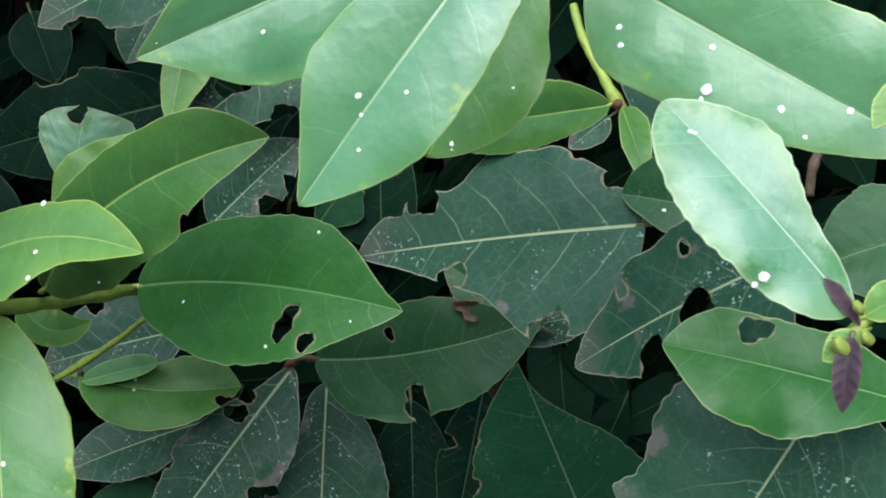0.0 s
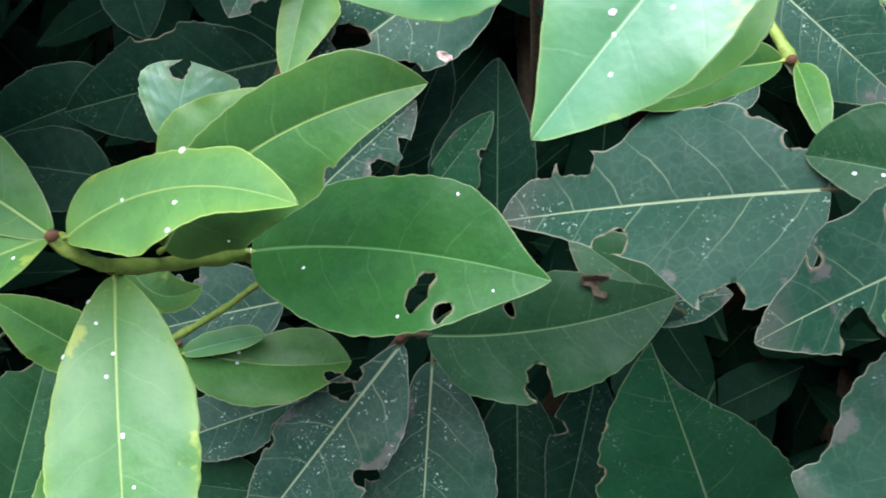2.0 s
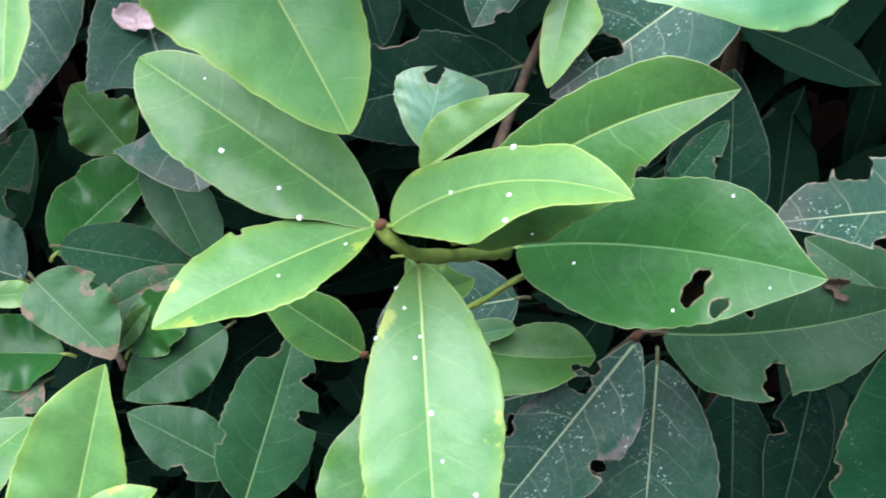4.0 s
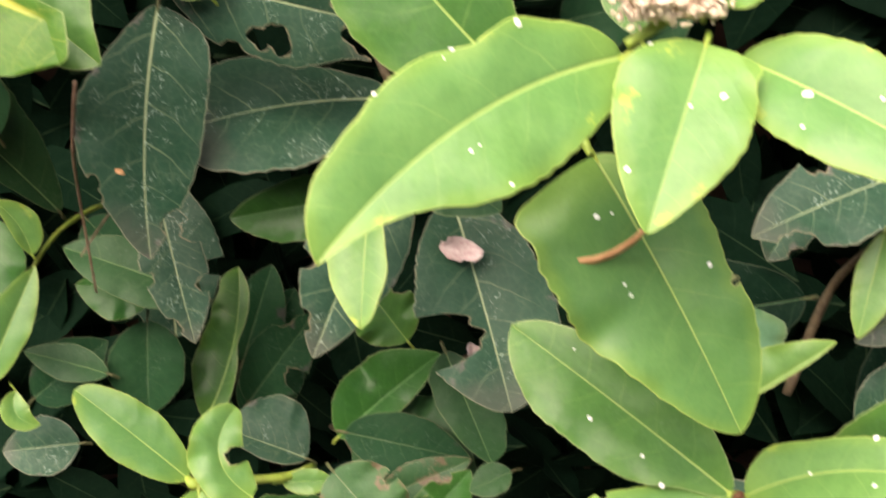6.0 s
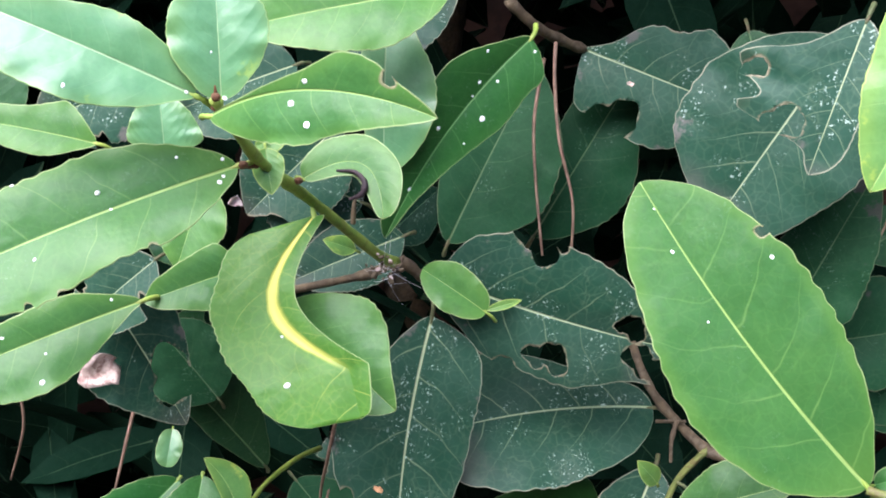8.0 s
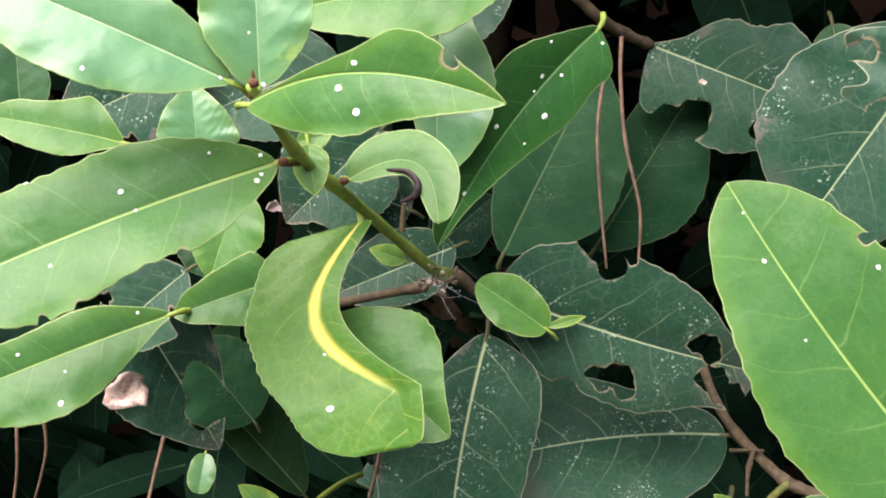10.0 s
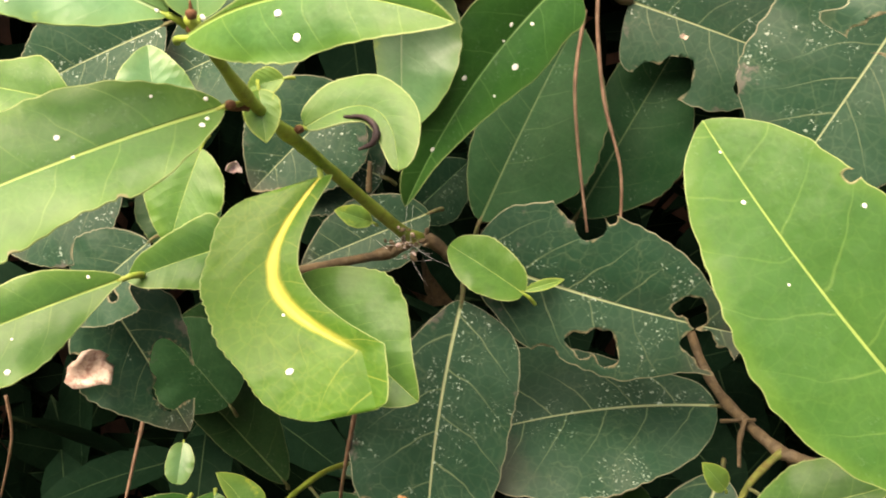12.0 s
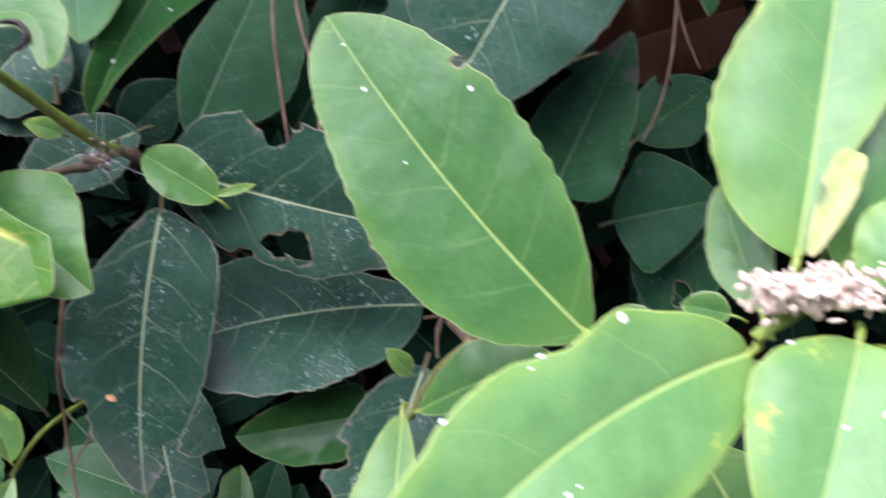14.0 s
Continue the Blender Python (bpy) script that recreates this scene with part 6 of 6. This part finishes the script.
# ---- loose things caught on the leaves ----
def needle(points, r, material=NEEDLE, label="dry brown pine needle hanging between the leaves"):
    serial[0] += 1
    return tagged(link("pine_needle", tube(points, r, r * 0.6, 6, lump=0.05, seed=serial[0]), material), label, "pine needle", "fallen pine needles")


needle([(-0.3175, 0.4774, 1.1055), (-0.3160, 0.4705, 1.0933), (-0.3120, 0.4634, 1.0736), (-0.3051, 0.4571, 1.0539), (-0.3037, 0.4528, 1.0371)], 0.00075)
needle([(-0.3215, 0.4781, 1.0991), (-0.3220, 0.4667, 1.0798), (-0.3190, 0.4583, 1.0603), (-0.3135, 0.4492, 1.0347)], 0.0007)
needle([(-0.3684, 0.3882, 1.0021), (-0.3747, 0.3904, 0.9746), (-0.3842, 0.4071, 0.9433), (-0.3851, 0.4101, 0.9033)], 0.0007)
needle([(-0.3993, 0.4579, 0.9148), (-0.3926, 0.4272, 0.9185), (-0.3966, 0.4232, 0.9121)], 0.0005)
needle([(-0.5175, 0.5174, 0.9110), (-0.5203, 0.5057, 0.8870), (-0.5222, 0.4965, 0.8681)], 0.0010)
needle([(-0.5064, 0.4088, 0.9703), (-0.5088, 0.4116, 0.9517), (-0.5222, 0.4180, 0.9218)], 0.0007)
needle([(-0.5150, 0.4056, 0.9682), (-0.5182, 0.4057, 0.9435), (-0.5244, 0.4055, 0.9200)], 0.0007)
needle([(-0.1893, 0.5326, 1.0753), (-0.1898, 0.5234, 1.0523), (-0.1931, 0.5159, 1.0351), (-0.1987, 0.5098, 1.0227)], 0.0006)
needle([(-0.1904, 0.5337, 1.0730), (-0.1857, 0.5313, 1.0591), (-0.1794, 0.5297, 1.0460)], 0.0006)
needle([(-0.1820, 0.2682, 1.0076), (-0.1763, 0.2685, 1.0081), (-0.1704, 0.2716, 1.0097), (-0.1653, 0.2754, 1.0129), (-0.1628, 0.2792, 1.0170)], 0.0011, NEEDLE_FRESH, "curved orange pine needle lying on a leaf")
needle([(0.0733, 0.2871, 0.9483), (0.0697, 0.2842, 0.9437), (0.0663, 0.2828, 0.9378)], 0.0006, SCRAP, "short pale dry needle on a leaf")


def scrap(centre, size, facing, seed, label="pale curled scrap of a dead leaf", material=SCRAP):
    """A small shrivelled flake with curled edges."""
    rng = random.Random(seed)
    n = Vector(facing).normalized()
    x = n.cross(Vector((0.3, 0.2, 1))).normalized()
    y = n.cross(x)
    rings, sides = 5, 18
    p, q = rng.uniform(0, 6), rng.uniform(0, 6)
    wob = [1 + 0.14 * math.sin(4 * math.pi * k / sides + p) + 0.1 * math.sin(6 * math.pi * k / sides + q) + rng.uniform(-0.05, 0.05) for k in range(sides)]
    verts, faces = [Vector(centre)], []
    for i in range(1, rings + 1):
        for k in range(sides):
            a, r = 2 * math.pi * k / sides, size * i / rings * wob[k]
            lift = 0.75 * size * (i / rings) ** 2 * (0.5 + 0.5 * math.cos(2 * a + seed)) + rng.uniform(-0.04, 0.04) * size
            crumple = noise.noise_vector(Vector((math.cos(a) * i * 0.45, math.sin(a) * i * 0.45, seed * 3.1))) * size * 0.34
            verts.append(Vector(centre) + x * math.cos(a) * r * 1.2 + y * math.sin(a) * r * 0.9 + n * lift + crumple)
    for k in range(sides):
        faces.append((0, 1 + k, 1 + (k + 1) % sides))
        for i in range(rings - 1):
            a, b = 1 + i * sides, 1 + (i + 1) * sides
            faces.append((a + k, b + k, b + (k + 1) % sides, a + (k + 1) % sides))
    top = len(verts)
    verts += [v - n * size * 0.08 for v in verts]
    faces += [tuple(v + top for v in reversed(f)) for f in faces]
    e = 1 + (rings - 1) * sides
    faces += [(e + k, e + k + top, e + (k + 1) % sides + top, e + (k + 1) % sides) for k in range(sides)]
    return tagged(link("leaf_scrap", mesh_of("scrap", verts, faces), material), label, "scrap", "dead scraps on the leaves")


OUT = (0.1, -0.85, 0.5)
scrap((-0.2362, 0.4187, 0.9303), 0.0060, OUT, 1, "pinkish dried scrap stuck to a dusty leaf")
scrap((-0.4624, 0.3944, 0.9933), 0.0064, (0.75, -0.6, 0.25), 2, "pale pinkish-tan curled scrap of a dead leaf", HUSK)
scrap((-0.0415, 0.4001, 0.9261), 0.0019, OUT, 3, "small tan scrap of a dead leaf", HUSK)
scrap((-0.3542, 0.3838, 0.9701), 0.0013, OUT, 4, "tiny tan seed husk on a dusty leaf", NEEDLE_FRESH)
scrap((-0.2468, 0.5036, 0.8304), 0.0048, (0.7, -0.6, 0.2), 6)
scrap((-0.2906, 0.4851, 1.0905), 0.0010, OUT, 7, "tiny tan husk on a gnawed leaf", HUSK)
scrap((-0.4028, 0.3855, 1.0680), 0.0022, (0.9, -0.3, 0.1), 8)
scrap((0.0090, 0.3707, 0.8602), 0.0042, OUT, 9, "dark brown lump on a scorched leaf", TWIG)
scrap((-0.3360, 0.4222, 0.7440), 0.0040, OUT, 10)


def blossom(parent, centre, way, spread, seed):
    """A spent flower cluster: many small shrivelled petals and beads along a short axis."""
    rng = random.Random(seed)
    centre, way = Vector(centre), Vector(way)
    for k in range(420):
        at = centre + way * rng.uniform(-0.5, 0.5) + Vector([rng.gauss(0, 1) for _ in range(3)]) * spread
        r = rng.uniform(0.0004, 0.0010)
        m = Matrix.LocRotScale(at, Euler([rng.uniform(0, 6) for _ in range(3)]), Vector((r * rng.uniform(1, 2), r, r * rng.uniform(0.35, 0.8))))
        link("withered_petal", PETALS[k % 4], BLOSSOM, parent, m)


PETALS = [drop(20 + k) for k in range(4)]
for k in range(12):
    core = Vector((-0.1692, 0.2640, 1.0719)).lerp(Vector((-0.1524, 0.2678, 1.0721)), k / 11)
    link("withered_petal", PETALS[k % 4], BLOSSOM, shoot_bloom, Matrix.LocRotScale(core, Euler((k, k * 2, 0)), Vector((0.0026, 0.0022, 0.0024))))
blossom(shoot_bloom, (-0.1617, 0.2633, 1.0741), Vector((-0.1515, 0.2661, 1.0728)) - Vector((-0.1705, 0.2617, 1.0726)), 0.0016, 3)
for at, size in (((0.0656, 0.1771, 0.9860), 0.0024), ((0.0695, 0.1771, 0.9878), 0.0018), ((0.0681, 0.1798, 0.9921), 0.0016)):
    link("bud", drop(30), BUD, shoot_bud, Matrix.LocRotScale(Vector(at), Euler((0.4, 0.9, 0)), Vector((size, size * 0.6, size * 0.6))), "plump yellow-green bud")


def cobweb(centre, size, seed):
    """Loose threads with trapped crumbs at a fork."""
    rng = random.Random(seed)
    web = thing("cobweb", centre, "tangled grey cobweb with crumbs in a branch fork", "cobweb")
    c = Vector(centre)
    for k in range(22):
        a = c + Vector([rng.gauss(0, 1) for _ in range(3)]) * size * 0.4
        b = a + Vector([rng.gauss(0, 1) for _ in range(3)]) * size
        link("thread", tube([a, (a + b) / 2 + Vector((0, 0, -size * 0.15)), b], 0.00004, 0.00003, 4, seed=k), WEB, web)
    for k in range(26):
        r = rng.uniform(0.0003, 0.0009)
        at = c + Vector([rng.gauss(0, 1) for _ in range(3)]) * size * 0.55
        link("crumb", CRUMBS[k % 4], TWIG if k % 4 < 3 else SCRAP, web, Matrix.LocRotScale(at, Euler((k, k, 0)), Vector((r * 1.6, r, r))))


CRUMBS = [drop(40 + k) for k in range(4)]
cobweb((-0.3565, 0.3991, 1.0438), 0.0048, 4)

for shoot, at, size in ((shoot_star, (-0.1345, 0.2870, 0.9276), 0.0020), (shoot_star, (-0.1262, 0.3020, 0.9079), 0.0014), (shoot_fork, (0.0506, 0.3395, 0.9530), 0.0018), (shoot_top, (-0.3696, 0.3049, 1.1266), 0.0013),
                        (shoot_top, (-0.3717, 0.3237, 1.1033), 0.0014), (branch_low, (-0.1288, 0.3685, 0.8352), 0.0013), (branch_low, (-0.1521, 0.3665, 0.8267), 0.0018), (branch_low, (-0.0557, 0.3800, 0.8303), 0.0022), (shoot_top, (-0.3651, 0.3455, 1.0924), 0.0013)):
    link("node", drop(31), NODE, shoot, Matrix.LocRotScale(Vector(at), Euler((0.4, 0.3, 0.5)), Vector((size, size * 0.7, size * 0.9))), "swollen reddish-brown node")
